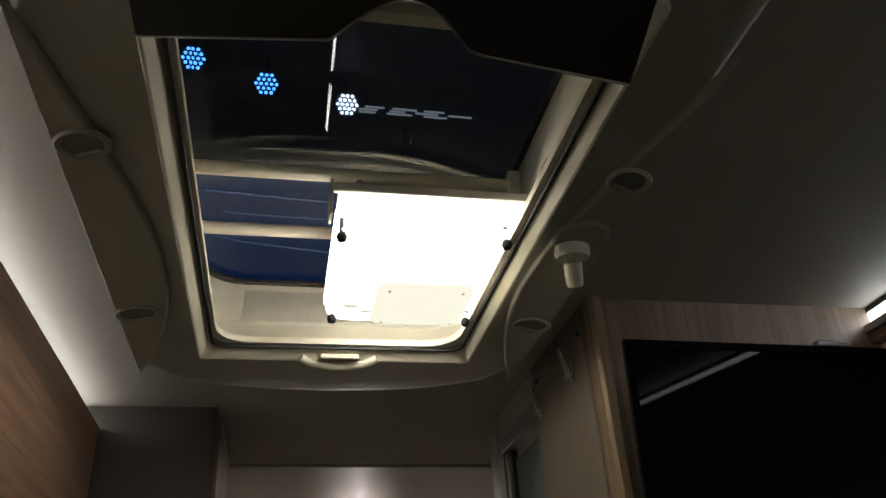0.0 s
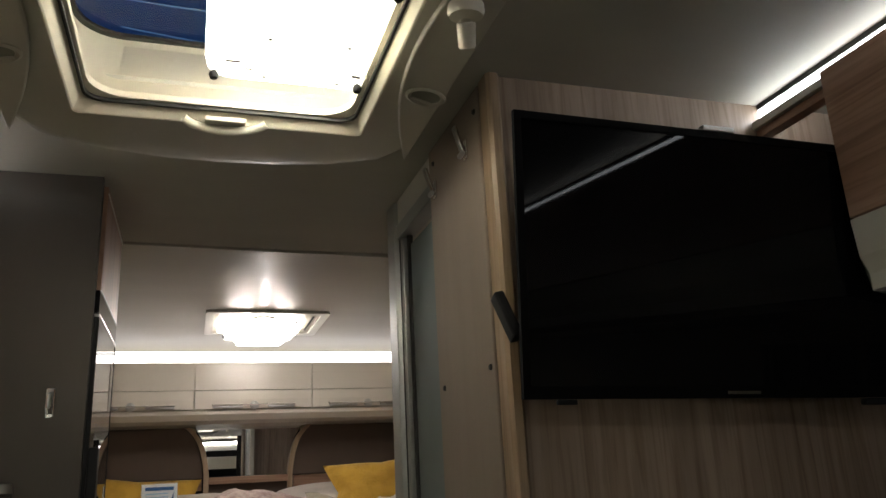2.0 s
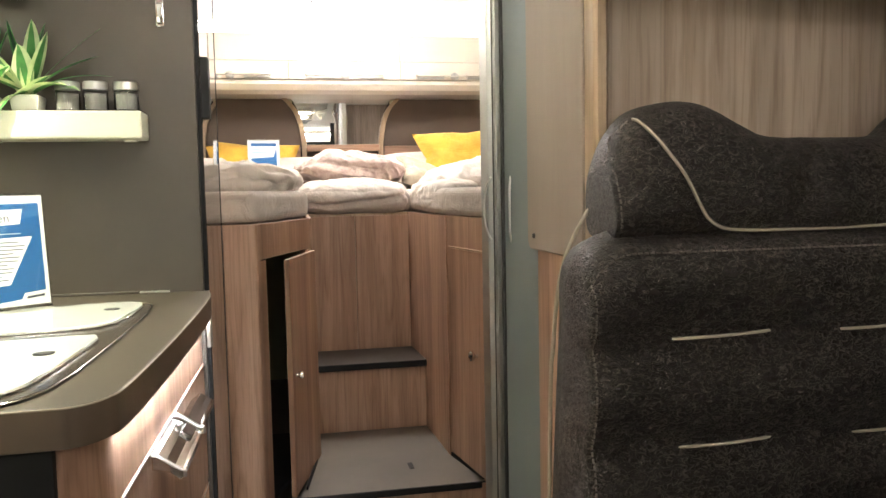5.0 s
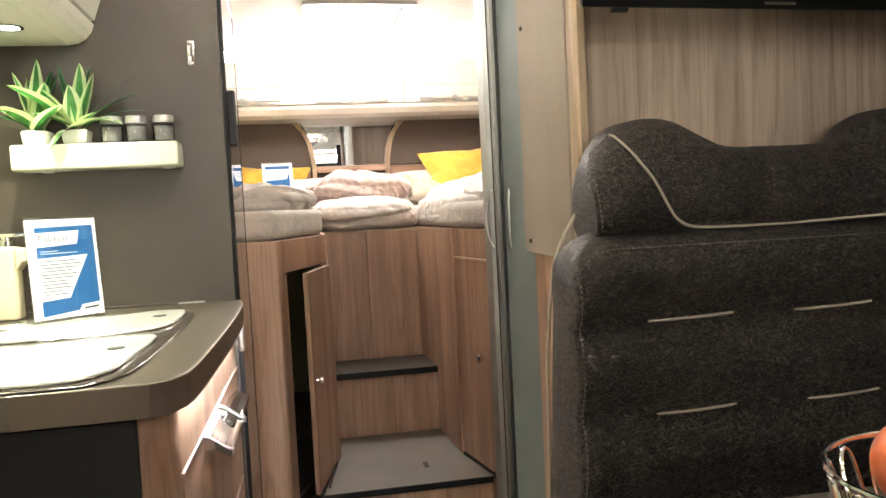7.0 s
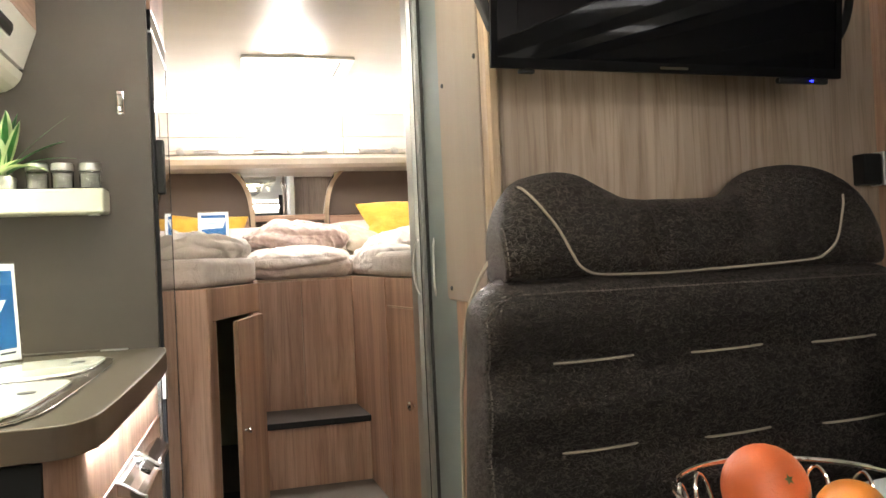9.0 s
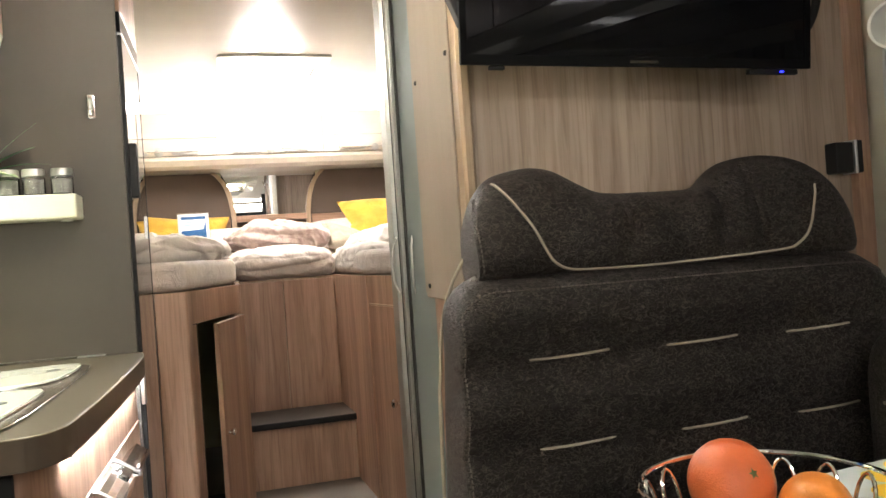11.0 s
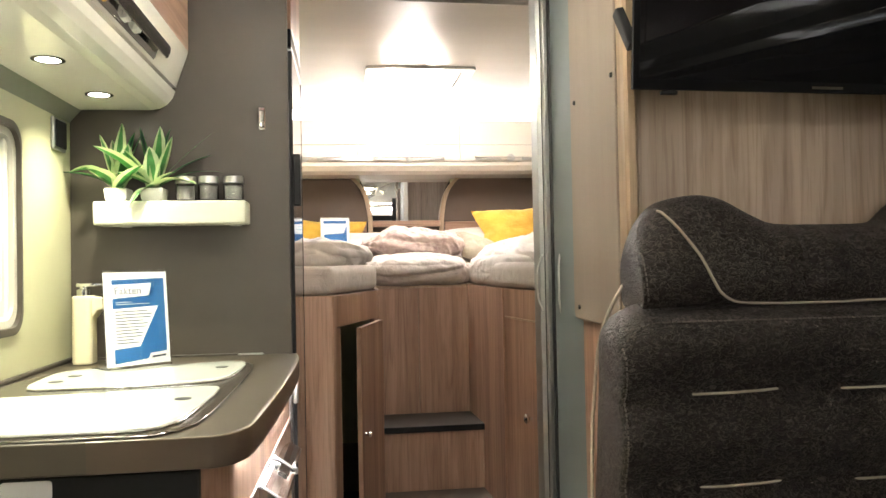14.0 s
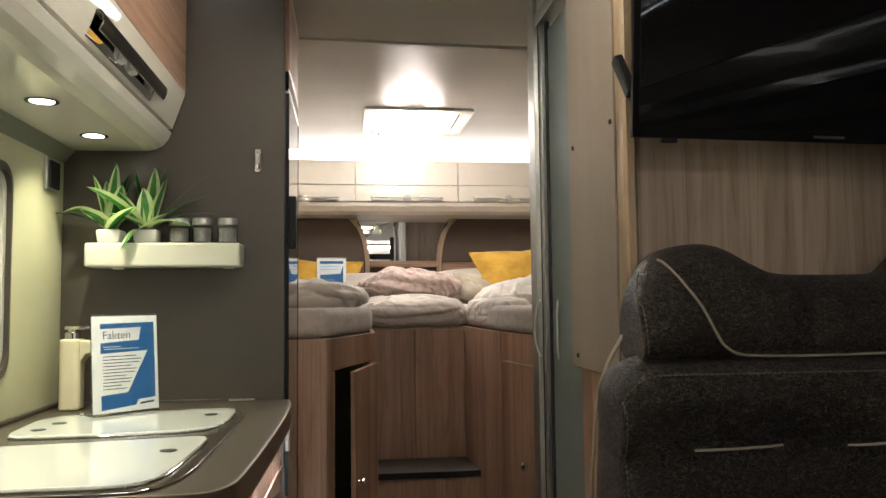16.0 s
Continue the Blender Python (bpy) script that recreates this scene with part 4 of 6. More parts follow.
# Two unseen strips added to keep LED light off the corner and the seat.
part("led_end_shield", slant(box(-0.004, 0.014, 1.228, 1.2385, 0.846, 0.8615, 0.001)), TAUPE, bc)
part("led_side_shield", slant(box(0.0108, 0.0128, 1.2395, 2.03, 0.847, 0.8615, 0.0)), TAUPE, bc)
part("led_line", slant(box(0.002, 0.010, 1.24, 2.03, 0.8585, 0.8615, 0.0)), LED_COUNTER, bc, "lit LED line under the worktop edge")
for z0, z1 in ((0.475, 0.742), (0.12, 0.465)):
    dw = part("drawer", slant(box(-0.0055, -0.0025, 1.235, 2.06, z0, z1, 0.001)), WOOD, bc)
    part("edge_trim", slant(box(-0.0023, -0.0013, 1.236, 2.059, z1 - 0.003, z1 - 0.0005, 0.0)), ALU, dw)
    hz = z1 - 0.01
    scoop = [(-0.0012, hz + 0.006), (0.008, hz + 0.004), (0.020, hz - 0.004), (0.032, hz - 0.013), (0.042, hz - 0.019), (0.047, hz - 0.020), (0.047, hz - 0.030), (0.038, hz - 0.036), (0.024, hz - 0.024), (-0.0012, hz - 0.018)]
    part("tray", slant(prism(scoop, "y", 1.44, 1.63, 0.002)), CHROME, dw, "curved polished chrome handle")
    part("end_rim", slant(tube([(u, 1.438, w) for u, w in scoop[:7]], 0.0028, 8)), ALU, dw)
    part("grip", slant(prism([(u * 0.9, w) for u, w in scoop[2:]], "y", 1.652, 1.85, 0.004)), DARK_CHROME, dw, "smoked chrome end of the handle")
    part("hoop", slant(tube(smooth_path([(u + 0.001, 1.642, w + 0.003) for u, w in scoop[:7]], 4), 0.0042, 8)), ALU, dw, "bright band across the handle")
    part("latch_button", slant(moved(box(-0.011, 0.011, -0.028, 0.028, -0.003, 0.003, 0.002), Matrix.Translation((0.029, 1.60, hz - 0.008)) @ Matrix.Rotation(radians(36), 4, "Y"))), DARK_CHROME, dw)
    part("latch_pin", slant(lathe([(0.0, 0.006), (0.006, 0.004), (0.007, 0.0), (0.0, -0.006)], (0.014, 1.60, hz + 0.003), 14)), ALU, dw)
part("corner_clip", box(0.007, 0.019, 2.045, 2.065, 0.78, 0.855, 0.003), ALU, bc)

# combined hob and sink under glass lids
hs = thing("hob_and_sink", (-0.29, 1.53, 0.908), "built-in hob and sink closed by white glass lids", "sink")
tray = [(-0.52, 1.098), (-0.15, 1.094), (-0.115, 1.100), (-0.088, 1.122), (-0.072, 1.165), (-0.064, 1.25), (-0.060, 1.50), (-0.062, 1.75), (-0.070, 1.84), (-0.085, 1.868), (-0.12, 1.875), (-0.44, 1.82), (-0.49, 1.79), (-0.52, 1.66)]
part("tray", prism(tray, "z", 0.9085, 0.9125, 0.0015), surface("dark_glass_tray", (0.055, 0.046, 0.036), 0.2, vary=0.05), hs)
part("rim", tube([(u, v, 0.9105) for u, v in tray], 0.0013, 8, closed=True), CHROME, hs)
LID1 = [(-0.505, 1.110), (-0.17, 1.106), (-0.135, 1.112), (-0.110, 1.128), (-0.095, 1.165), (-0.088, 1.24), (-0.083, 1.39), (-0.082, 1.45), (-0.090, 1.475), (-0.115, 1.478), (-0.28, 1.448), (-0.46, 1.428), (-0.505, 1.425)]
LID2 = [(-0.462, 1.575), (-0.452, 1.545), (-0.43, 1.530), (-0.269, 1.535), (-0.15, 1.553), (-0.11, 1.570), (-0.090, 1.605), (-0.080, 1.70), (-0.079, 1.79), (-0.088, 1.835), (-0.115, 1.855), (-0.40, 1.80), (-0.45, 1.775), (-0.472, 1.73)]
for pts, holes in ((LID1, ((-0.125, 1.340), (-0.46, 1.315))), (LID2, ((-0.125, 1.745), (-0.42, 1.60), (-0.41, 1.68)))):
    lid = part("glass_lid", prism(pts, "z", 0.9135, 0.9190, 0.002), SINK_GLASS, hs)
    part("chrome_edge", tube([(u, v, 0.9142) for u, v in pts], 0.0012, 8, closed=True), CHROME, lid)
    for hx, hy in holes:
        part("finger_hole", lathe([(0.0, 0.0), (0.013, 0.0), (0.014, 0.0012), (0.0, 0.0014)], (hx, hy, 0.9188), 22), RUBBER, lid)


def display_card(name, place, turn, w, h, lean, rows):
    """An acrylic stand with a printed sheet; the sheet faces -y before it is turned."""
    m = Matrix.Translation(place) @ Matrix.Rotation(radians(turn), 4, "Z") @ Matrix.Rotation(radians(-lean), 4, "X")
    t = thing(name, place, "printed blue and white information card in a clear acrylic stand", "sign", "information cards")
    part("sheet", moved(box(-w / 2, w / 2, 0.001, 0.002, 0.006, h - 0.004, 0), m), PAPER, t)
    shell = joined(box(-w / 2 - 0.002, w / 2 + 0.002, -0.0025, -0.0005, 0.0, h, 0.0005), box(-w / 2 - 0.002, w / 2 + 0.002, 0.0035, 0.0055, 0.0, h, 0.0005))
    foot = box(-w / 2 - 0.002, w / 2 + 0.002, -0.002, 0.075, 0.0, 0.0025, 0.0005)
    a = part("acrylic_cover", moved(shell, m), ACRYLIC, t, "clear acrylic cover")
    a.visible_shadow = False
    part("acrylic_foot", moved(foot, Matrix.Translation(place) @ Matrix.Rotation(radians(turn), 4, "Z")), ACRYLIC, t).visible_shadow = False

    def flat(nm, pts, mat, y, lab=""):
        return part(nm, moved(prism([(u * w - w / 2, v * h) for u, v in pts], "y", y - 0.00025, y, 0), m), mat, t, lab)
    rows(flat, m, t, w, h)
    return t


def fact_rows(flat, m, t, w, h):
    flat("print_block", [(0.12, 0.835), (0.95, 0.835), (0.95, 0.915), (0.12, 0.905)], BLUE, 0.0008)
    flat("print_block", [(0.12, 0.055), (0.95, 0.10), (0.95, 0.8345), (0.12, 0.8345)], BLUE, 0.0008, "blue printed field")
    flat("title_field", [(0.115, 0.715), (0.70, 0.735), (0.745, 0.865), (0.115, 0.855)], PAPER, 0.0004)
    flat("text_field", [(0.115, 0.20), (0.52, 0.215), (0.84, 0.625), (0.115, 0.61)], PAPER, 0.0004)
    flat("logo_field", [(0.62, 0.06), (0.98, 0.06), (0.98, 0.15), (0.68, 0.135)], PAPER, 0.0004)
    flat("logo_shape", [(0.70, 0.085), (0.92, 0.095), (0.93, 0.115), (0.71, 0.105)], INK, 0.0001)
    for k in range(2):
        flat("text_bar", [(0.17, 0.672 - 0.022 * k), (0.42 + 0.28 * k, 0.672 - 0.022 * k), (0.42 + 0.28 * k, 0.678 - 0.022 * k), (0.17, 0.678 - 0.022 * k)], PAPER, 0.0004)
    for k in range(11):
        v = 0.575 - 0.032 * k
        end = 0.74 - 0.026 * k + (0.02 if k % 3 else -0.08)
        flat("text_bar", [(0.15, v), (end, v), (end, v + 0.008), (0.15, v + 0.008)], INK, 0.0001)
    cu = bpy.data.curves.new("title", "FONT")
    cu.body, cu.size, cu.align_x, cu.extrude = "Fakten", 0.0235, "LEFT", 0.0001
    ob = new("title", cu)
    bpy.context.view_layer.update()
    me = bpy.data.meshes.new_from_object(ob.evaluated_get(bpy.context.evaluated_depsgraph_get()))
    bpy.data.objects.remove(ob)
    me.materials.append(INK)
    me.transform(m @ Matrix.Translation((-w / 2 + 0.0215, 0.0001, h * 0.755)) @ Matrix.Rotation(radians(90), 4, "X"))
    tt = new("title", me)
    tt.parent = t
    tt.matrix_parent_inverse = Matrix.Translation(-t.location)


def bed_rows(flat, m, t, w, h):
    flat("print_block", [(0.10, 0.845), (0.90, 0.845), (0.90, 0.915), (0.10, 0.915)], BLUE, 0.0008)
    flat("print_block", [(0.10, 0.09), (0.90, 0.09), (0.90, 0.80), (0.80, 0.60), (0.10, 0.57)], BLUE, 0.0008, "blue printed field")
    for k in range(2):
        flat("text_bar", [(0.12, 0.765 - 0.07 * k), (0.74, 0.775 - 0.07 * k), (0.74, 0.795 - 0.07 * k), (0.12, 0.785 - 0.07 * k)], PALE_BLUE, 0.0004)
    for k in range(3):
        flat("text_bar", [(0.18, 0.43 - 0.07 * k), (0.58 - 0.05 * k, 0.44 - 0.07 * k), (0.58 - 0.05 * k, 0.458 - 0.07 * k), (0.18, 0.448 - 0.07 * k)], PALE_BLUE, 0.0004)
    flat("round_seal", [(0.73 + 0.14 * math.cos(k * math.pi / 8), 0.25 + 0.10 * math.sin(k * math.pi / 8)) for k in range(16)], PALE_BLUE, 0.0004)


display_card("info_card", (-0.308, 1.788, 0.9195), 41, 0.146, 0.216, 5, fact_rows)

# soap dispenser
so = thing("soap_dispenser", (-0.475, 1.98, 0.909), "ivory soap dispenser with chrome pump on the worktop", "dispenser")
part("bottle", prism(rounded(-0.510, -0.462, 1.950, 2.005, 0.014), "z", 0.909, 1.075, 0.005), SOAP_MAT, so)
part("shoulder", prism([(-0.4615, 1.072), (-0.43, 1.068), (-0.412, 1.058), (-0.408, 1.04), (-0.408, 0.95), (-0.424, 0.95), (-0.426, 1.025), (-0.434, 1.042), (-0.448, 1.040), (-0.4615, 1.020)], "y", 1.952, 2.003, 0.003), SOAP_MAT, so)
part("pump", joined(lathe([(0.0, 0.0), (0.017, 0.0), (0.017, 0.014), (0.010, 0.017), (0.010, 0.022), (0.0, 0.022)], (-0.486, 1.978, 1.0755), 18), box(-0.503, -0.425, 1.968, 1.988, 1.0965, 1.1055, 0.003)), CHROME, so)

# shelf with herbs and jars
sh = thing("wall_shelf", (-0.28, 2.03, 1.245), "white lacquered wall shelf on the taupe cabinet side", "shelf")
part("body", box(-0.468, -0.099, 1.985, FRIDGE_Y - 0.0005, 1.247, 1.306, 0.006, 3), SHELF_WHITE, sh)
for fx in (-0.40, -0.13):
    part("fixing", lathe([(0.0, 0.0), (0.014, 0.0), (0.014, 0.004), (0.0, 0.004)], (fx, 2.03, 1.243), 16), WHITE, sh)


def jar(x, fill):
    j = thing("spice_jar", (x, 2.03, 1.306), "glass spice jar with a steel lid on the shelf", "jar", "spice jars")
    part("glass", lathe([(0.0, 0.0), (0.0235, 0.0), (0.025, 0.003), (0.025, 0.040), (0.022, 0.046), (0.0205, 0.046), (0.023, 0.040), (0.023, 0.004), (0.0, 0.003)], (x, 2.03, 1.3065), 28), JAR_GLASS, j).visible_shadow = False
    part("contents", lathe([(0.0, 0.0), (0.0215, 0.0), (0.0215, 0.033), (0.010, 0.035), (0.0, 0.0345)], (x, 2.03, 1.3105), 24), fill, j)
    part("lid", lathe([(0.0, 0.018), (0.022, 0.018), (0.0245, 0.016), (0.0255, 0.0), (0.0, 0.0)], (x, 2.03, 1.3525), 28), ALU, j, "brushed steel lid")


jar(-0.253, GREY_FILL)
jar(-0.197, GREY_FILL)
jar(-0.135, GREY_FILL)


def blade(root, out, up, width, droop, twist, n=9):
    """A long pointed leaf: a green middle and pale margins, bent by its weight."""
    bm = bmesh.new()
    root, out = Vector(root), Vector(out)
    side = Vector((-out.y, out.x, 0)).normalized() if out.length > 1e-4 else Vector((1, 0, 0))
    side = (side * math.cos(twist) + Vector((0, 0, 1)) * math.sin(twist)).normalized()
    rows = []
    for k in range(n + 1):
        s = k / n
        c = root + out * (s + 0.15 * s * s) + Vector((0, 0, up * s - droop * s * s))
        w = width * (math.sin(math.pi * min(1.0, 0.10 + 0.90 * s)) ** 0.75) * (1 - 0.25 * s)
        lift = Vector((0, 0, 1)) * 0.18 * w
        rows.append([bm.verts.new(c - side * w + lift), bm.verts.new(c - side * w * 0.48), bm.verts.new(c + Vector((0, 0, -0.08 * w))), bm.verts.new(c + side * w * 0.48), bm.verts.new(c + side * w + lift)])
    for a, b in zip(rows, rows[1:]):
        for i in range(4):
            f = bm.faces.new((a[i], a[i + 1], b[i + 1], b[i]))
            f.material_index = 1 if i in (0, 3) else 0
    bmesh.ops.solidify(bm, geom=bm.faces, thickness=0.0006)
    return bm


def plant(x, y, seed, leaves):
    p = thing("potted_plant", (x, y, 1.306), "small variegated plant with striped leaves in a white pot", "plant", "plants on the shelf")
    pot = box(-0.030, 0.030, -0.030, 0.030, 0.0, 0.034, 0.006)
    for v in pot.verts:
        k = 0.86 + 0.14 * v.co.z / 0.034
        v.co.x, v.co.y = v.co.x * k, v.co.y * k
    part("pot", moved(pot, Matrix.Translation((x, y, 1.3065))), CERAMIC, p)
    part("soil", lathe([(0.0, 0.0), (0.024, 0.0), (0.018, 0.004), (0.0, 0.005)], (x, y, 1.3385), 14), STEM, p)
    for k, (ox, oy, up, w, dr, tw, pale) in enumerate(leaves):
        part("leaf", blade((x + 0.005 * math.cos(k * 2.1), y + 0.005 * math.sin(k * 2.1), 1.340), (ox, oy, 0), up * 0.85, w * 1.5, dr, tw * 0.5), [LEAF_GREEN if pale else LEAF_DARK, LEAF_PALE if pale else LEAF_GREEN], p)


plant(-0.418, 2.03, 1, [(-0.10, -0.02, 0.165, 0.021, 0.10, 0.3, 1), (-0.135, 0.0, 0.12, 0.014, 0.06, -0.2, 0), (0.015, -0.01, 0.195, 0.021, 0.0, 1.2, 1), (0.05, 0.0, 0.185, 0.019, 0.01, 1.0, 0),
                        (-0.05, -0.05, 0.09, 0.020, 0.03, 0.5, 1), (0.07, -0.06, 0.085, 0.019, 0.02, 0.3, 1), (-0.02, 0.015, 0.15, 0.018, 0.0, 0.9, 1), (0.03, 0.03, 0.19, 0.013, 0.01, 0.9, 0), (-0.03, -0.02, 0.17, 0.017, 0.01, 0.7, 1), (0.025, -0.03, 0.14, 0.019, 0.01, 0.3, 1), (-0.07, -0.03, 0.12, 0.017, 0.05, 0.5, 1)])
plant(-0.331, 2.03, 2, [(0.012, -0.01, 0.185, 0.023, 0.0, 1.3, 1), (-0.03, 0.01, 0.190, 0.016, 0.0, 1.1, 0), (-0.11, -0.05, 0.165, 0.023, 0.04, 0.5, 1), (0.095, -0.035, 0.10, 0.020, 0.08, 0.2, 1),
                        (0.125, 0.01, 0.15, 0.015, 0.04, 0.4, 0), (0.155, 0.0, 0.13, 0.005, 0.07, 0.2, 0), (-0.045, -0.055, 0.055, 0.021, 0.10, 0.5, 1), (0.05, -0.03, 0.07, 0.017, 0.02, 0.4, 1),
                        (0.035, 0.02, 0.185, 0.015, 0.0, 1.0, 0), (-0.08, -0.03, 0.07, 0.016, 0.02, 0.3, 1), (0.135, 0.02, 0.205, 0.003, 0.02, 0.4, 0), (-0.06, -0.02, 0.15, 0.018, 0.03, 0.4, 1), (0.04, -0.02, 0.165, 0.018, 0.01, 0.8, 1), (0.08, -0.04, 0.09, 0.015, 0.06, 0.3, 1), (0.0, -0.03, 0.12, 0.018, 0.0, 0.9, 1)])

# ---- bedroom ----
rl = thing("rear_lockers", (0.5, 4.8, 1.7), "row of cream overhead lockers with slim handles above the beds", "cabinet")
part("carcass", box(LEFT + 0.001, RIGHT - 0.001, 4.632, REAR - 0.002, 1.745, 1.998, 0.0), CREAM_MATT, rl)
val = [(4.612, 1.742), (4.618, 1.725), (4.66, 1.697), (4.74, 1.684), (REAR - 0.002, 1.684), (REAR - 0.002, 1.742)]
part("valance", prism(val, "x", LEFT + 0.001, RIGHT - 0.001, 0.002), CREAM_SATIN, rl, "curved cream lower valance")
SEAMS = [LEFT + 0.003, -0.396, 0.221, 0.838, 1.455, RIGHT - 0.003]
for x0, x1 in zip(SEAMS, SEAMS[1:]):
    d = part("door", prism([(4.628, 1.748), (4.611, 1.752), (4.606, 1.80), (4.606, 1.847), (4.628, 1.847)], "x", x0 + 0.002, x1 - 0.002, 0.002), CREAM_SATIN, rl, "cream lower door band")
    part("upper_door", box(x0 + 0.002, x1 - 0.002, 4.608, 4.628, 1.850, 1.997, 0.002), CREAM_SATIN, rl)
    if x1 - x0 > 0.4:
        xa, xb = x0 + 0.09, x1 - 0.09
        for ha, hb in ((xa, xa + 0.165), (xb - 0.152, xb)):
            h = part("handle", prism([(ha, 1.776), (hb, 1.776), (hb - 0.006, 1.766), (ha + 0.006, 1.766)], "y", 4.578, 4.6055, 0.003), CREAM_SATIN, d, "cream hooded grip")
            part("underside", prism([(ha + 0.004, 1.7655), (hb - 0.004, 1.7655), (hb - 0.008, 1.754), (ha + 0.008, 1.754)], "y", 4.586, 4.6055, 0.002), ALU, h)
        part("rod", tube([(xa + 0.01, 4.580, 1.769), (xb - 0.01, 4.580, 1.769)], 0.0028, 8), CHROME, d, "thin chrome rod between the grips")
        part("latch_button", lathe([(0.0, 0.0), (0.022, 0.0), (0.024, 0.006), (0.016, 0.012), (0.0, 0.013)], ((xa + xb) / 2, 4.594, 1.766), 18, Matrix.Rotation(radians(90), 4, "X")), ALU, d)

for x0, x1, s in ((LEFT + 0.002, 0.19, 1), (0.87, RIGHT - 0.002, -1)):
    e = x1 if s > 0 else x0
    curve = [(e - s * 0.0, 1.683), (e + s * 0.055, 1.62), (e + s * 0.085, 1.54), (e + s * 0.10, 1.45), (e + s * 0.103, 1.405)]
    pts = curve + [((x0 if s > 0 else x1), 1.405), ((x0 if s > 0 else x1), 1.683)]
    solid("headboard", prism(pts, "y", 4.955, REAR - 0.001, 0.008), HEADBOARD, "brown padded headboard panel behind the bed", "headboard", "headboards")
    path = smooth_path([(e + s * 0.004, 4.95, 1.683), (e + s * 0.060, 4.95, 1.62), (e + s * 0.092, 4.95, 1.54), (e + s * 0.108, 4.95, 1.45), (e + s * 0.112, 4.95, 1.40), (e + s * 0.112, 4.95, 1.25)], 6)
    bmx = bmesh.new()
    rings = [[bmx.verts.new(p + Vector(d)) for d in ((-0.014, -0.025, 0), (0.014, -0.025, 0), (0.014, 0.035, 0), (-0.014, 0.035, 0))] for p in path]
    for a, b in zip(rings, rings[1:]):
        for k in range(4):
            bmx.faces.new((a[k - 1], a[k], b[k], b[k - 1]))
    bmx.faces.new(rings[0])
    bmx.faces.new(rings[-1])
    bmesh.ops.recalc_face_normals(bmx, faces=bmx.faces)
    solid("mirror_upright", bmx, WOOD_EDGE, "curved oak upright beside the rear mirror", "trim", kind="structure")
    solid("headboard_rail", box(min(x0, e + s * 0.09), max(x1, e + s * 0.09), 4.945, REAR - 0.001, 1.342, 1.403, 0.003), WOOD_X, "walnut rail below the headboard", "trim", kind="structure")
mi = thing("rear_mirror", (0.53, 4.96, 1.41), "wide wall mirror between the headboards", "mirror")
mp = [(0.235, 1.682), (0.27, 1.62), (0.298, 1.54), (0.312, 1.45), (0.318, 1.413), (0.742, 1.413), (0.748, 1.45), (0.762, 1.54), (0.79, 1.62), (0.825, 1.682)]
part("glass", prism(mp, "y", 4.962, 4.968, 0.0), MIRROR, mi)
part("backing", box(0.24, 0.82, 4.9685, 4.985, 1.25, 1.682, 0.0), BLACK, mi)
part("shelf", box(0.315, 0.745, 4.90, 4.960, 1.372, 1.410, 0.004), WOOD_X, mi, "walnut ledge below the glass")
part("lower_panel", box(0.315, 0.745, 4.950, 4.962, 1.20, 1.371, 0.0), HEADBOARD, mi)

# bed base
bb = thing("bed_locker", (0.0, 3.3, 0.0), "walnut laminate bed base with a post and side panel", "bed base")
part("post", prism([(0.006, 2.61), (0.098, 2.61), (0.104, 2.616), (0.112, 2.645), (0.006, 2.645)], "z", 0.0, 1.035, 0.003), WOOD, bb)
part("post", box(-0.012, 0.0055, 2.55, 2.645, 0.0, 1.035, 0.002), WOOD, bb)
part("outer_panel", box(LEFT + 0.002, -0.0125, 2.62, 2.64, 0.0, 1.035, 0.002), WOOD, bb)


def slanted(p, q, z0, z1, t, mat, name, parent, off=0.0, label=""):
    d = Vector((q[0] - p[0], q[1] - p[1], 0)).normalized()
    n = Vector((d.y, -d.x, 0))
    a, b = Vector((*p, 0)) + n * off, Vector((*q, 0)) + n * off
    pts = [(a.x, a.y), (b.x, b.y), (b.x - n.x * t, b.y - n.y * t), (a.x - n.x * t, a.y - n.y * t)]
    return part(name, prism(pts, "z", z0, z1, 0.002), mat, parent, label)


slanted((0.112, 2.646), (0.274, 3.117), 0.925, 1.034, 0.018, WOOD, "side_rail", bb)
slanted((0.252, 3.055), (0.274, 3.117), 0.0, 0.923, 0.018, WOOD, "stile", bb)
slanted((0.112, 2.646), (0.125, 2.684), 0.15, 0.923, 0.018, WOOD, "stile", bb)
part("inner_side", box(0.262, 0.28, 3.118, 3.63, 0.0, 1.034, 0.002), WOOD, bb)
# Black boards put in for the shade inside the open locker.
part("locker_back", box(LEFT + 0.01, 0.10, 3.4, 3.42, 0.0, 1.0, 0.0), BLACK, bb, "inside of the open locker, its shade put in as black")
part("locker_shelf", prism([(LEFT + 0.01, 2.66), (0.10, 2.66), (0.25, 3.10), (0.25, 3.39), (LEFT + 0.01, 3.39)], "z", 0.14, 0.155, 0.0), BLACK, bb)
part("slats", box(LEFT + 0.002, 0.25, 3.12, REAR - 0.05, 1.0, 1.033, 0.0), WOOD_EDGE, bb)
part("slats_front", prism([(LEFT + 0.002, 2.65), (0.09, 2.65), (0.245, 3.119), (LEFT + 0.002, 3.119)], "z", 1.0, 1.033, 0.0), WOOD_EDGE, bb)
ld = part("door", moved(box(-0.017, 0.0, -0.395, 0.0, 0.155, 0.918, 0.002), Matrix.Translation((0.287, 3.085, 0)) @ Matrix.Rotation(radians(-13.5), 4, "Z")), WOOD, bb, "walnut locker door standing ajar")
kpos = Matrix.Translation((0.287, 3.085, 0)) @ Matrix.Rotation(radians(-13.5), 4, "Z") @ Vector((0.002, -0.365, 0.545))
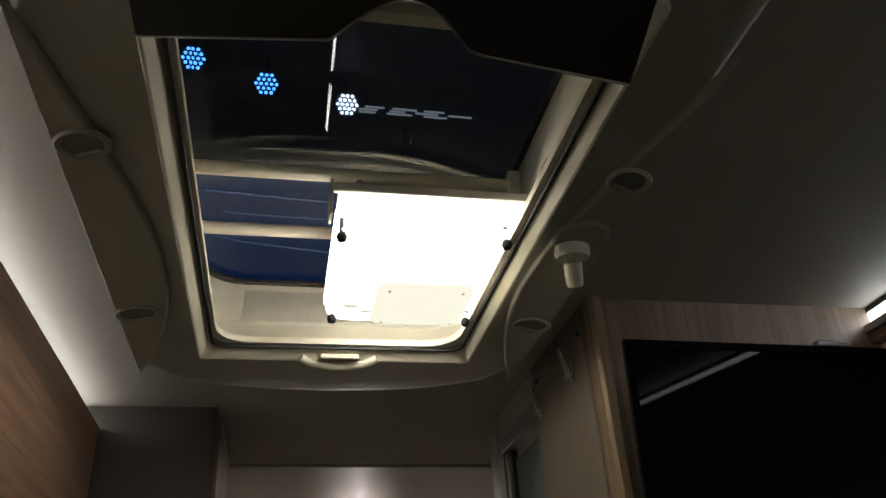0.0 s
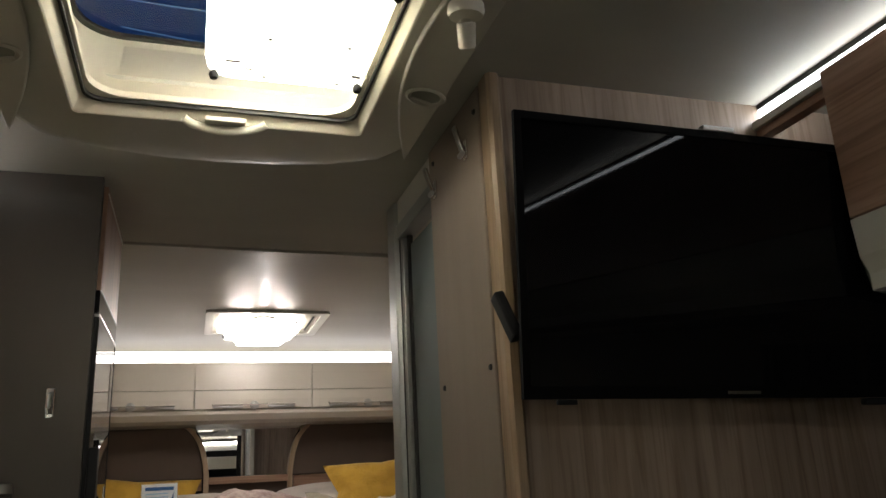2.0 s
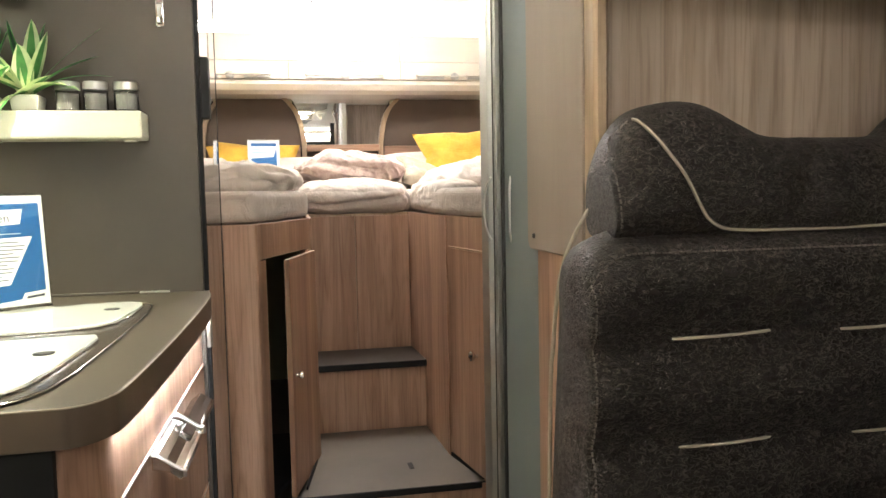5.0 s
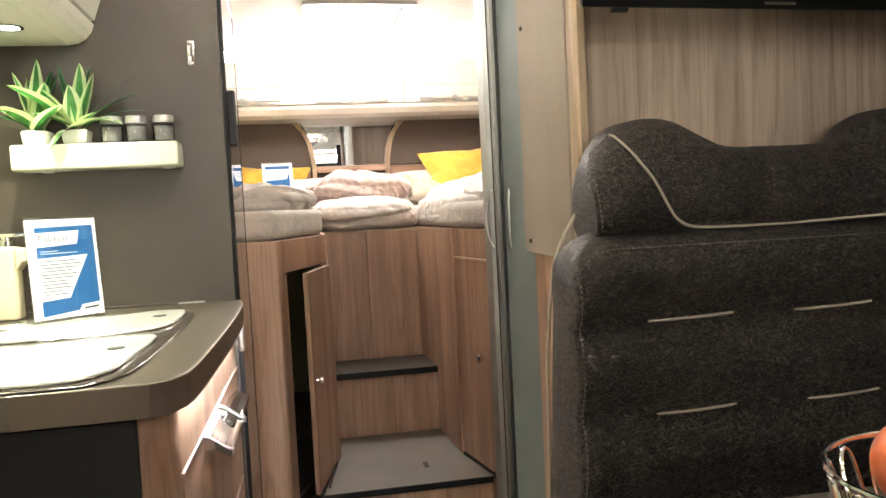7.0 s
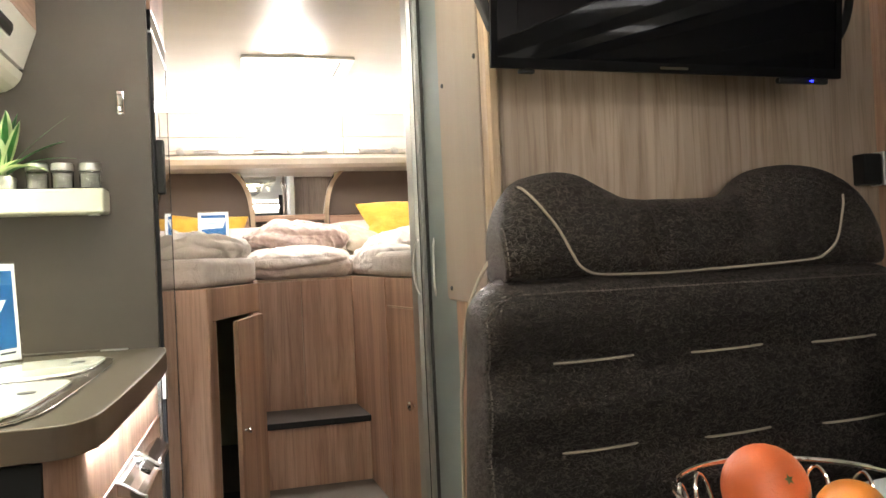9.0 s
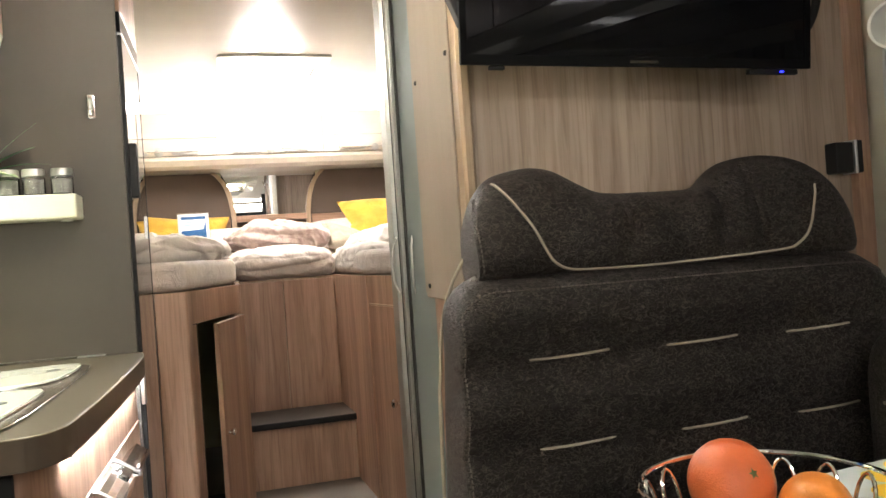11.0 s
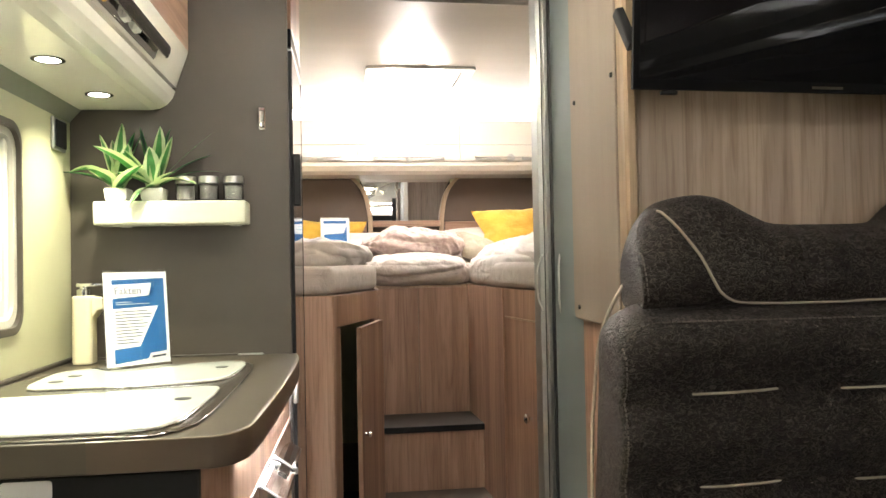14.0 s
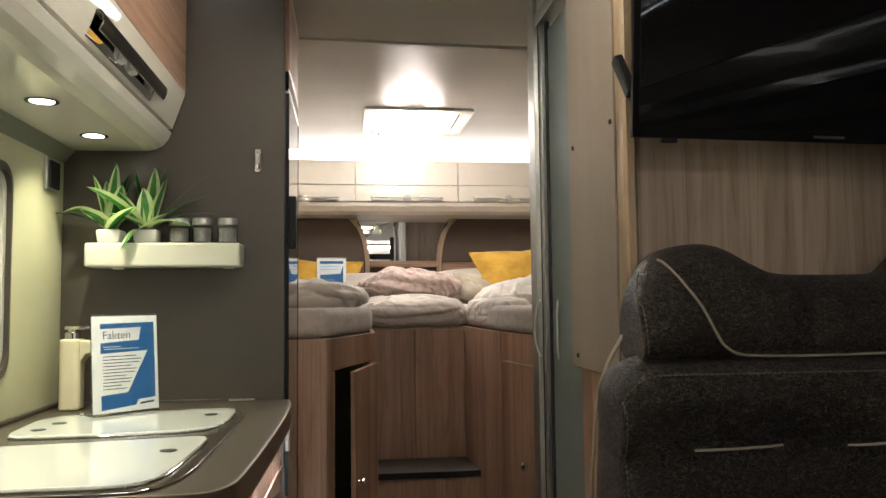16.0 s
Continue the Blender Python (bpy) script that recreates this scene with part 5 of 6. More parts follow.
part("knob", lathe([(0.006, 0.0), (0.006, 0.008), (0.013, 0.014), (0.013, 0.020), (0.009, 0.024), (0.0, 0.025)], kpos, 18, Matrix.Rotation(radians(90), 4, "Y")), CHROME, ld, "small chrome push knob")

bc2 = thing("bed_platform", (0.5, 3.64, 0.0), "walnut laminate centre panel of the bed base", "bed base")
part("panel", box(0.281, 0.479, 3.63, 3.65, 0.43, 1.022, 0.0015), WOOD, bc2)
part("panel", box(0.481, 0.716, 3.63, 3.65, 0.43, 1.022, 0.0015), WOOD, bc2)
part("slats", box(0.251, 0.76, 3.651, REAR - 0.05, 1.0, 1.033, 0.0), WOOD_EDGE, bc2)

br = thing("bed_locker", (1.1, 3.2, 0.0), "walnut laminate bed base with a locker door", "bed base")
part("inner_side", prism([(0.717, 3.65), (0.752, 2.975), (0.775, 2.975), (0.74, 3.65)], "z", 0.0, 1.034, 0.001), WOOD, br)
slanted((0.755, 2.972), (0.835, 2.50), 0.925, 1.034, 0.018, WOOD, "drawer_front", br, 0.0)
rd = slanted((0.759, 2.95), (0.832, 2.515), 0.17, 0.920, 0.018, WOOD, "door", br, 0.001, "walnut locker door")
slanted((0.7555, 2.972), (0.759, 2.955), 0.15, 0.924, 0.018, WOOD, "stile", br)
part("lower_rail", prism([(0.835, 2.50), (0.755, 2.972), (0.775, 2.975), (0.855, 2.503)], "z", 0.0, 0.149, 0.0), WOOD, br)
slanted((0.757, 2.95), (0.830, 2.515), 0.9205, 0.9275, 0.018, WOOD_EDGE, "door_edge", br, 0.003, "pale oak door edge")
part("knob", lathe([(0.008, 0.0), (0.008, 0.010), (0.017, 0.016), (0.018, 0.023), (0.013, 0.029), (0.0, 0.031)], (0.796, 2.70, 0.578), 18, Matrix.Rotation(radians(-90), 4, "Y")), CHROME, rd, "small chrome push knob")
part("slats", box(0.862, RIGHT - 0.002, 2.51, REAR - 0.05, 1.0, 1.033, 0.0), WOOD_EDGE, br)

st = thing("bed_steps", (0.52, 3.3, 0.0), "carpeted grey podium and step with black edging up to the beds", "steps")
pod = [(0.205, 2.70), (0.815, 2.70), (0.757, 2.97), (0.735, 3.62), (0.284, 3.62), (0.284, 3.125)]
part("podium", prism(pod, "z", 0.0, 0.142, 0.0), WOOD, st)
part("podium_cover", prism(pod, "z", 0.1425, 0.152, 0.002), STEP_MAT, st, "grey covering with a dark edge")
part("nosing", box(0.205, 0.815, 2.692, 2.699, 0.130, 0.153, 0.002), BLACK, st)
slanted((0.812, 2.71), (0.757, 2.965), 0.1525, 0.168, 0.006, BLACK, "edge_strip", st, 0.003)
slanted((0.225, 2.76), (0.281, 3.12), 0.1525, 0.165, 0.006, BLACK, "edge_strip", st, 0.006)
part("floor_slot", box(0.585, 0.602, 2.87, 2.93, 0.1522, 0.1535, 0.0), RUBBER, st)
part("riser", box(0.281, 0.742, 3.352, 3.37, 0.1525, 0.412, 0.001), WOOD, st)
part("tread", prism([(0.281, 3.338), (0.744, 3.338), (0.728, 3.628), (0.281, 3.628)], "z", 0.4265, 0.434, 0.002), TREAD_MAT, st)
part("tread_edge", box(0.281, 0.745, 3.330, 3.3375, 0.408, 0.434, 0.002), BLACK, st)
part("tread_board", box(0.281, 0.74, 3.339, 3.629, 0.4125, 0.426, 0.0), WOOD, st)

# mattresses and bedding
def mattress(name, outline, z0, z1, label):
    bm = prism(outline, "z", z0, z1, 0.0)
    bmesh.ops.bevel(bm, geom=list(bm.edges), offset=0.028, segments=5, profile=0.5, affect="EDGES", clamp_overlap=True)
    return solid(name, bm, SHEET, label, "mattress", "mattresses")


mattress("mattress", [(LEFT + 0.01, 2.66), (0.10, 2.655), (0.150, 2.79), (0.268, 3.125), (0.268, 4.90), (LEFT + 0.01, 4.90)], 1.036, 1.135, "mattress with a pale fitted sheet on the bed base")
mattress("mattress", [(0.745, 4.90), (0.745, 3.0), (0.83, 2.50), (RIGHT - 0.01, 2.50), (RIGHT - 0.01, 4.90)], 1.036, 1.135, "mattress with a pale fitted sheet on the bed base")
mattress("mattress", [(0.272, 3.70), (0.741, 3.70), (0.741, 4.90), (0.272, 4.90)], 1.036, 1.125, "centre mattress between the two beds")


def draped(centre, size, p=3.0, turn=None, seed=0.0, wrinkle=0.01, lump=0.012, belly=0.0, crease=(), shape=None, res=44, pleat=()):
    """A soft folded body: a rounded block that sags, with sharp running wrinkles and long creases across its front."""
    bm = bmesh.new()
    bmesh.ops.create_cube(bm, size=2)
    bmesh.ops.subdivide_edges(bm, edges=list(bm.edges), cuts=res, use_grid_fill=True)
    half = Vector(size) / 2
    for v in bm.verts:
        c = v.co
        n = (abs(c.x) ** p + abs(c.y) ** p + abs(c.z) ** p) ** (1 / p)
        q = c / n
        w = Vector((q.x * half.x, q.y * half.y, q.z * half.z))
        out = Vector((q.x / half.x, q.y / half.y, q.z / half.z)).normalized()
        big = noise.noise(Vector((w.x * 5 + seed, w.y * 5, w.z * 7)))
        bend = w.x * 9 + 3.0 * noise.noise(Vector((w.x * 4, w.y * 4 + seed, w.z * 6)))
        run = noise.noise(Vector((bend * 0.55 + w.z * 16 + seed, w.y * 11 - w.x * 4, w.z * 9 + seed)))
        fine = noise.noise(Vector((w.x * 14 + w.z * 30, w.y * 22 + seed, w.z * 26 - w.x * 12)))
        d = lump * big + wrinkle * ((1 - abs(run) * 2.6) if abs(run) < 0.38 else 0.0) + wrinkle * 0.45 * fine
        for turn_by, count, height in pleat:
            along = q.x * math.cos(turn_by) + q.y * math.sin(turn_by) + 0.35 * q.z
            phase = count * along + 1.3 * noise.noise(Vector((q.x * 1.3 + seed, q.y * 1.3, q.z)))
            mask = max(0.0, 0.35 + 1.3 * noise.noise(Vector((q.x * 1.7 - seed, q.y * 1.1, q.z + seed))))
            d += height * mask * (1 - abs(math.sin(phase))) ** 2.2
        if belly:
            d += belly * max(0.0, 1 - ((q.z + 0.35) / 0.6) ** 2) * max(0.0, -q.y)
        for height, slope, sway, depth, sharp in crease:
            line = height + slope * q.x + sway * q.x * q.x
            d -= depth * math.exp(-((q.z - line) / sharp) ** 2) * (0.4 + 0.6 * max(0.0, -q.y)) * (1 - 0.5 * abs(q.x))
        w += out * d
        if shape:
            w = shape(w, q)
        v.co = w
    bmesh.ops.transform(bm, matrix=Matrix.Translation(centre) @ (turn or Matrix.Identity(4)), verts=bm.verts)
    return bm


def tapered_end(w, q):
    """The blush duvet: its left end runs out thin, and its top rises to a lump."""
    k = max(0.0, -q.x - 0.45) / 0.55
    w.z = w.z * (1 - 0.45 * k) - 0.012 * k
    w.z += 0.026 * math.exp(-((q.x + 0.30) / 0.20) ** 2) * max(0.0, q.z)
    w.z += 0.012 * math.exp(-((q.x - 0.10) / 0.12) ** 2) * max(0.0, q.z)
    return w


def hanging_corner(w, q):
    """The sheet's corner: it hangs lower at the inner end and is cut up in a curve."""
    if q.z < 0:
        w.z *= 1 - 0.75 * max(0.0, min(1.0, (q.y * -1 + 0.1) * 0.9)) ** 2
    return w


def sloping(w, q):
    """The folded duvet lies higher at the far side from the aisle."""
    w.z -= 0.030 * (q.x + 0.2) * (0.55 + 0.45 * q.z)
    return w


BED = "bedding"
solid("folded_cover", draped((0.487, 3.845, 1.106), (0.492, 0.47, 0.150), 2.9, None, 3.0, 0.009, 0.012, 0.014, [(-0.30, 0.20, 0.26, 0.026, 0.12), (0.80, 0.05, -0.1, 0.006, 0.08)], None, 60, ((0.9, 7.0, 0.006),)), SHEET, "pale grey cover folded over the centre mattress", BED)
solid("duvet", draped((0.492, 4.12, 1.238), (0.530, 0.44, 0.150), 2.5, None, 7.0, 0.016, 0.020, 0.0, [(0.15, -0.2, 0.2, 0.008, 0.12)], tapered_end, 60, ((0.3, 11.0, 0.009),)), DUVET, "folded blush patterned duvet on the centre bed", BED)
solid("duvet", joined(draped((-0.04, 3.22, 1.160), (0.42, 0.60, 0.070), 2.8, Matrix.Rotation(radians(8), 4, "Z"), 11.0, 0.012, 0.012, 0.004),
                      draped((0.0, 3.25, 1.190), (0.45, 0.64, 0.086), 2.4, Matrix.Rotation(radians(5), 4, "Z"), 14.0, 0.024, 0.024, 0.006, [(0.1, -0.45, 0.0, 0.016, 0.16), (-0.35, 0.30, 0.0, 0.010, 0.10)], sloping, 60, ((0.5, 9.0, 0.016), (-0.4, 6.0, 0.010)))), WHITE_LINEN, "pale duvet folded double beside the tall cabinet", BED)
solid("folded_throw", draped((0.02, 4.08, 1.155), (0.46, 0.56, 0.045), 4.0, None, 51.0, 0.003, 0.003), SHEET, "pale throw lying flat on the bed", BED)
solid("duvet", draped((-0.27, 3.4, 1.19), (0.46, 0.8, 0.12), 2.6, None, 21.0, 0.012, 0.014), WHITE_LINEN, "white folded duvet end on the bed", BED)
solid("duvet", draped((1.20, 3.80, 1.200), (0.76, 0.95, 0.155), 2.5, Matrix.Rotation(radians(-9), 4, "Y"), 31.0, 0.016, 0.022, 0.0, [(0.1, 0.5, 0.1, 0.014, 0.15), (-0.4, 0.4, 0.0, 0.010, 0.12)], None, 60, ((0.7, 10.0, 0.014),)), WHITE_LINEN, "white rumpled duvet on the bed", BED)
solid("sheet_fold", draped((0.822, 3.36, 1.105), (0.175, 0.60, 0.118), 4.2, Matrix.Rotation(radians(4), 4, "Z"), 41.0, 0.004, 0.008, 0.003, [(0.2, 0.5, 0.0, 0.008, 0.14)], hanging_corner, 50, ((1.0, 8.0, 0.008),)), WHITE_LINEN, "pale sheet hanging over the edge of the bed", BED)


def pillow(name, c, size, turn, mat, label, seed):
    bm = bmesh.new()
    bmesh.ops.create_grid(bm, x_segments=26, y_segments=22, size=1)
    top = [v for v in bm.verts]
    geo = bmesh.ops.duplicate(bm, geom=list(bm.verts) + list(bm.edges) + list(bm.faces))["geom"]
    under = {v for v in geo if isinstance(v, bmesh.types.BMVert)}
    for v in bm.verts:
        x, y = v.co.x, v.co.y
        puff = (max(0.0, 1 - x ** 4) * max(0.0, 1 - y ** 4)) ** 0.6
        pinch = 1 - 0.17 * (1 - abs(x * y) ** 0.9)
        wob = 0.10 * noise.noise(Vector((x * 3 + seed, y * 3, seed)))
        h = puff * (1 + wob) * size[2] / 2
        v.co = Vector((x * pinch * size[0] / 2, y * pinch * size[1] / 2, -h if v in under else h))
    bmesh.ops.remove_doubles(bm, verts=bm.verts, dist=0.0006)
    bmesh.ops.recalc_face_normals(bm, faces=bm.faces)
    moved(bm, Matrix.Translation(c) @ turn)
    return solid(name, bm, mat, label, "pillow", "pillows on the beds")


def rot(x, y, z):
    return Euler((radians(x), radians(y), radians(z))).to_matrix().to_4x4()


pillow("pillow", (1.185, 4.40, 1.315), (0.60, 0.32, 0.15), rot(62, -4, 5), MUSTARD, "mustard yellow velvet pillow leaning on the bedding", 2.0)
pillow("pillow", (-0.035, 4.72, 1.285), (0.60, 0.29, 0.13), rot(70, 4, 0), MUSTARD, "mustard yellow velvet pillow behind the info card", 5.0)
pillow("pillow", (0.97, 4.70, 1.255), (0.62, 0.36, 0.15), rot(24, -3, 0), WHITE_LINEN, "white linen pillow against the headboard", 8.0)
pillow("pillow", (0.19, 4.62, 1.225), (0.46, 0.34, 0.13), rot(32, 0, -6), WHITE_LINEN, "white linen pillow against the headboard", 9.0)
pillow("pillow", (0.875, 4.20, 1.200), (0.26, 0.26, 0.11), rot(36, 18, 14), BLANKET, "patterned beige pillow on the bed", 12.0)
display_card("info_card", (0.094, 4.02, 1.176), 6, 0.148, 0.210, 8, bed_rows)

# bedroom ceiling lamp
LIFT = Matrix.Translation((0.155, 0.02, 1.168)) @ Matrix.Scale(1.0345, 4) @ Matrix.Translation((-0.155, -0.02, -1.168))


def lamp_part(name, bm, mat, parent, label=""):
    return part(name, moved(bm, LIFT), mat, parent, label)


bl2 = thing("bedroom_ceiling_lamp", (0.5, 3.9, REAR_CEIL), "lit square roof vent lamp with acrylic plates", "lamp")
lamp_part("frame", ring_frame(rounded(0.25, 0.762, 3.525, 4.03, 0.02), rounded(0.285, 0.727, 3.56, 3.995, 0.03), "z", 2.034, 2.0445), WHITE, bl2)
lamp_part("blind", box(0.286, 0.726, 3.561, 3.994, 2.038, 2.0435, 0.0), CREAM_MATT, bl2)
lamp_part("grip_slot", box(0.695, 0.703, 3.60, 3.90, 2.034, 2.0375, 0.001), RUBBER, bl2)


def scalloped(cx, cy, a, b, waves, depth, n=72):
    """A rounded square outline with a wavy rim."""
    pts = []
    for k in range(n):
        t = 2 * math.pi * k / n
        r = (abs(math.cos(t)) ** 4 + abs(math.sin(t)) ** 4) ** -0.25 * (1 + depth * math.cos(waves * t))
        pts.append((cx + a * r * math.cos(t), cy + b * r * math.sin(t)))
    return pts


lamp_part("diffuser", prism(scalloped(0.486, 3.77, 0.180, 0.195, 12, 0.03), "z", 2.020, 2.028, 0.002), BED_LAMP_FACE, bl2)
lamp_part("housing", prism(rounded(0.40, 0.56, 3.69, 3.86, 0.03), "z", 2.0285, 2.0375, 0.002), WHITE, bl2)
lamp_part("middle_plate", prism(scalloped(0.486, 3.77, 0.150, 0.165, 10, 0.04), "z", 1.986, 1.996, 0.003), BED_LAMP_SOFT, bl2)
lamp_part("lower_plate", prism(scalloped(0.486, 3.77, 0.105, 0.115, 8, 0.05), "z", 1.955, 1.964, 0.003), BED_LAMP_SOFT, bl2)
for px, py in ((0.336, 3.59), (0.626, 3.59), (0.336, 3.94), (0.626, 3.94)):
    lamp_part("standoff", joined(tube([(px, py, 2.010), (px, py, 2.0205)], 0.003, 8), lathe([(0.0, -0.006), (0.006, -0.003), (0.006, 0.003), (0.0, 0.006)], (px, py, 2.008), 12)), BLACK, bl2)
for px, py in ((0.40, 3.69), (0.56, 3.69), (0.40, 3.86), (0.56, 3.86)):
    lamp_part("pin", tube([(px, py, 1.952), (px, py, 2.020)], 0.002, 8), CHROME, bl2)
# Disc added to block the bulb's spill on the ceiling.
lamp_part("bulb_shield", lathe([(0.0, 0.006), (0.052, 0.006), (0.054, -0.004), (0.051, -0.004), (0.049, 0.003), (0.0, 0.003)], (0.486, 3.572, 2.016), 24), WHITE, bl2, "added white disc keeping the bulb's light off the ceiling")
lamp_part("bulb", lathe([(0.0, -0.009), (0.010, -0.007), (0.014, 0.0), (0.010, 0.007), (0.0, 0.009)], (0.486, 3.562, 2.006), 16), BULB, bl2, "small glaring bulb")

# ---- dinette ----
be = thing("bench_seat", (1.07, 1.2, 0.0), "charcoal upholstered two-seat bench with cream piping", "bench seat")
X0, X1, ZB, ZT = 0.596, 1.508, 0.42, 1.062


def back_y(z):
    return 1.235 - 0.085 * (1.06 - z)


bk = bmesh.new()
NX, NZ = 72, 64
grid = []
CH = (0.918, 0.763, 0.61)
for i in range(NX + 1):
    col = []
    for j in range(NZ + 1):
        x = X0 + (X1 - X0) * (i / NX - 0.85 * math.sin(2 * math.pi * i / NX) / (2 * math.pi))
        z = ZB + (ZT - ZB) * j / NZ
        y = back_y(z)
        dip = sum(math.exp(-((z - c) / 0.012) ** 2) for c in CH)
        puff = 0.016 * abs(math.sin(math.pi * ((z - 0.63) / 0.143))) if z < 0.92 else 0.016 * math.sin(math.pi * min(1, (z - 0.918) / 0.15))
        y -= puff - 0.004 * dip
        for ex, rr in ((x - X0, 0.015), (X1 - x, 0.05)):
            if ex < rr:
                y += rr * (1 - math.sqrt(max(0.0, 1 - (1 - ex / rr) ** 2)))
        ez = ZT - z
        if ez < 0.06:
            y += 0.075 * (1 - math.sqrt(max(0.0, 1 - (1 - ez / 0.06) ** 2)))
        y += 0.003 * noise.noise(Vector((x * 6, z * 6, 1)))
        top_round = 0.0
        for ex, rr, fall in ((x - X0, 0.075, 0.085), (X1 - x, 0.10, 0.09)):
            if ex < rr:
                top_round = max(top_round, fall * (1 - math.sqrt(max(0.0, 1 - (1 - ex / rr) ** 2))))
        zz = z - top_round * max(0.0, (z - 0.75) / (ZT - 0.75)) ** 2
        flare = -0.018 * max(0.0, 1 - (x - X0) / 0.15) * max(0.0, (0.95 - z) / 0.4)
        col.append(bk.verts.new((x + flare, min(y, 1.326), zz)))
    grid.append(col)
for i in range(NX):
    for j in range(NZ):
        bk.faces.new((grid[i][j], grid[i + 1][j], grid[i + 1][j + 1], grid[i][j + 1]))
rim = [grid[0][j] for j in range(NZ + 1)] + [grid[i][NZ] for i in range(1, NX + 1)] + [grid[NX][j] for j in range(NZ - 1, -1, -1)]
prev = rim
for yb, grow in ((1.332, -0.004), (1.365, -0.011), (1.405, -0.021), (1.430, -0.038)):
    cur = []
    for a, v in enumerate(rim):
        t = rim[min(a + 1, len(rim) - 1)].co - rim[max(a - 1, 0)].co
        n = Vector((-t.z, 0, t.x)).normalized()
        cur.append(bk.verts.new((v.co.x + n.x * grow, yb, v.co.z + n.z * grow)))
    for a in range(len(rim) - 1):
        bk.faces.new((prev[a], prev[a + 1], cur[a + 1], cur[a]))
    prev = cur
bk.faces.new(prev)
bmesh.ops.recalc_face_normals(bk, faces=bk.faces)


def stitches(path, r=0.0016, on=0.006, off=0.003):
    """A stitched seam: short raised threads end to end along a line."""
    pts = [Vector(p) for p in path]
    dist = [0.0]
    for p, q in zip(pts, pts[1:]):
        dist.append(dist[-1] + (q - p).length)

    def at(d):
        k = max(i for i in range(len(dist)) if dist[i] <= d + 1e-9)
        k = min(k, len(pts) - 2)
        return pts[k].lerp(pts[k + 1], (d - dist[k]) / max(1e-6, dist[k + 1] - dist[k]))
    out, d = [], 0.0
    while d + on < dist[-1]:
        out.append(tube([at(d), at(d + on / 2), at(d + on)], r, 5))
        d += on + off
    return joined(*out)


SI = min(range(NX), key=lambda i: abs(grid[i][20].co.x - grid[0][20].co.x - 0.006))
seam = [grid[SI][j].co + Vector((-0.001, -0.001, 0)) for j in range(2, NZ - 2)] + [grid[i][NZ - 3].co + Vector((0, -0.001, 0.0005)) for i in range(SI + 1, NX - 8)]
part("backrest", bk, FABRIC, be)
part("seam", stitches(seam), THREAD, be, "stitched edge seam")
part("rear_piping", tube(smooth_path([(0.670, 1.405, 1.092), (0.660, 1.405, 1.078), (0.641, 1.405, 1.045), (0.624, 1.405, 1.003), (0.613, 1.405, 0.95), (0.606, 1.405, 0.87), (0.601, 1.405, 0.80), (0.594, 1.405, 0.45)], 6), 0.0035, 8), PIPING, be, "cream piping cord")
for z, off in ((0.915, 0.0), (0.765, -0.004)):
    for xa, xb in ((0.717, 0.868), (0.982, 1.131), (1.238, 1.385)):
        y = back_y(z)
        part("piping_dash", tube([(xa + (xb - xa) * k / 6, y + 0.003 - 0.0078 * math.sin(math.pi * k / 6) ** 0.7, z - 0.003 + 0.004 * k / 6) for k in range(7)], 0.0024, 8), PIPING, be, "short cream piping")

# headrest with two humps
TOP = smooth_path([(0.652, 0, 1.150), (0.660, 0, 1.176), (0.675, 0, 1.206), (0.705, 0, 1.236), (0.745, 0, 1.250), (0.795, 0, 1.256), (0.835, 0, 1.249), (0.875, 0, 1.226), (0.915, 0, 1.206), (0.96, 0, 1.199), (1.06, 0, 1.198), (1.140, 0, 1.200), (1.172, 0, 1.212), (1.205, 0, 1.240), (1.245, 0, 1.256), (1.315, 0, 1.264), (1.375, 0, 1.257), (1.415, 0, 1.235), (1.445, 0, 1.202), (1.470, 0, 1.145), (1.478, 0, 1.110)], 6)
HX0, HX1 = 0.652, 1.478
HN, HM = 90, 36
hr = bmesh.new()
loopsH = []
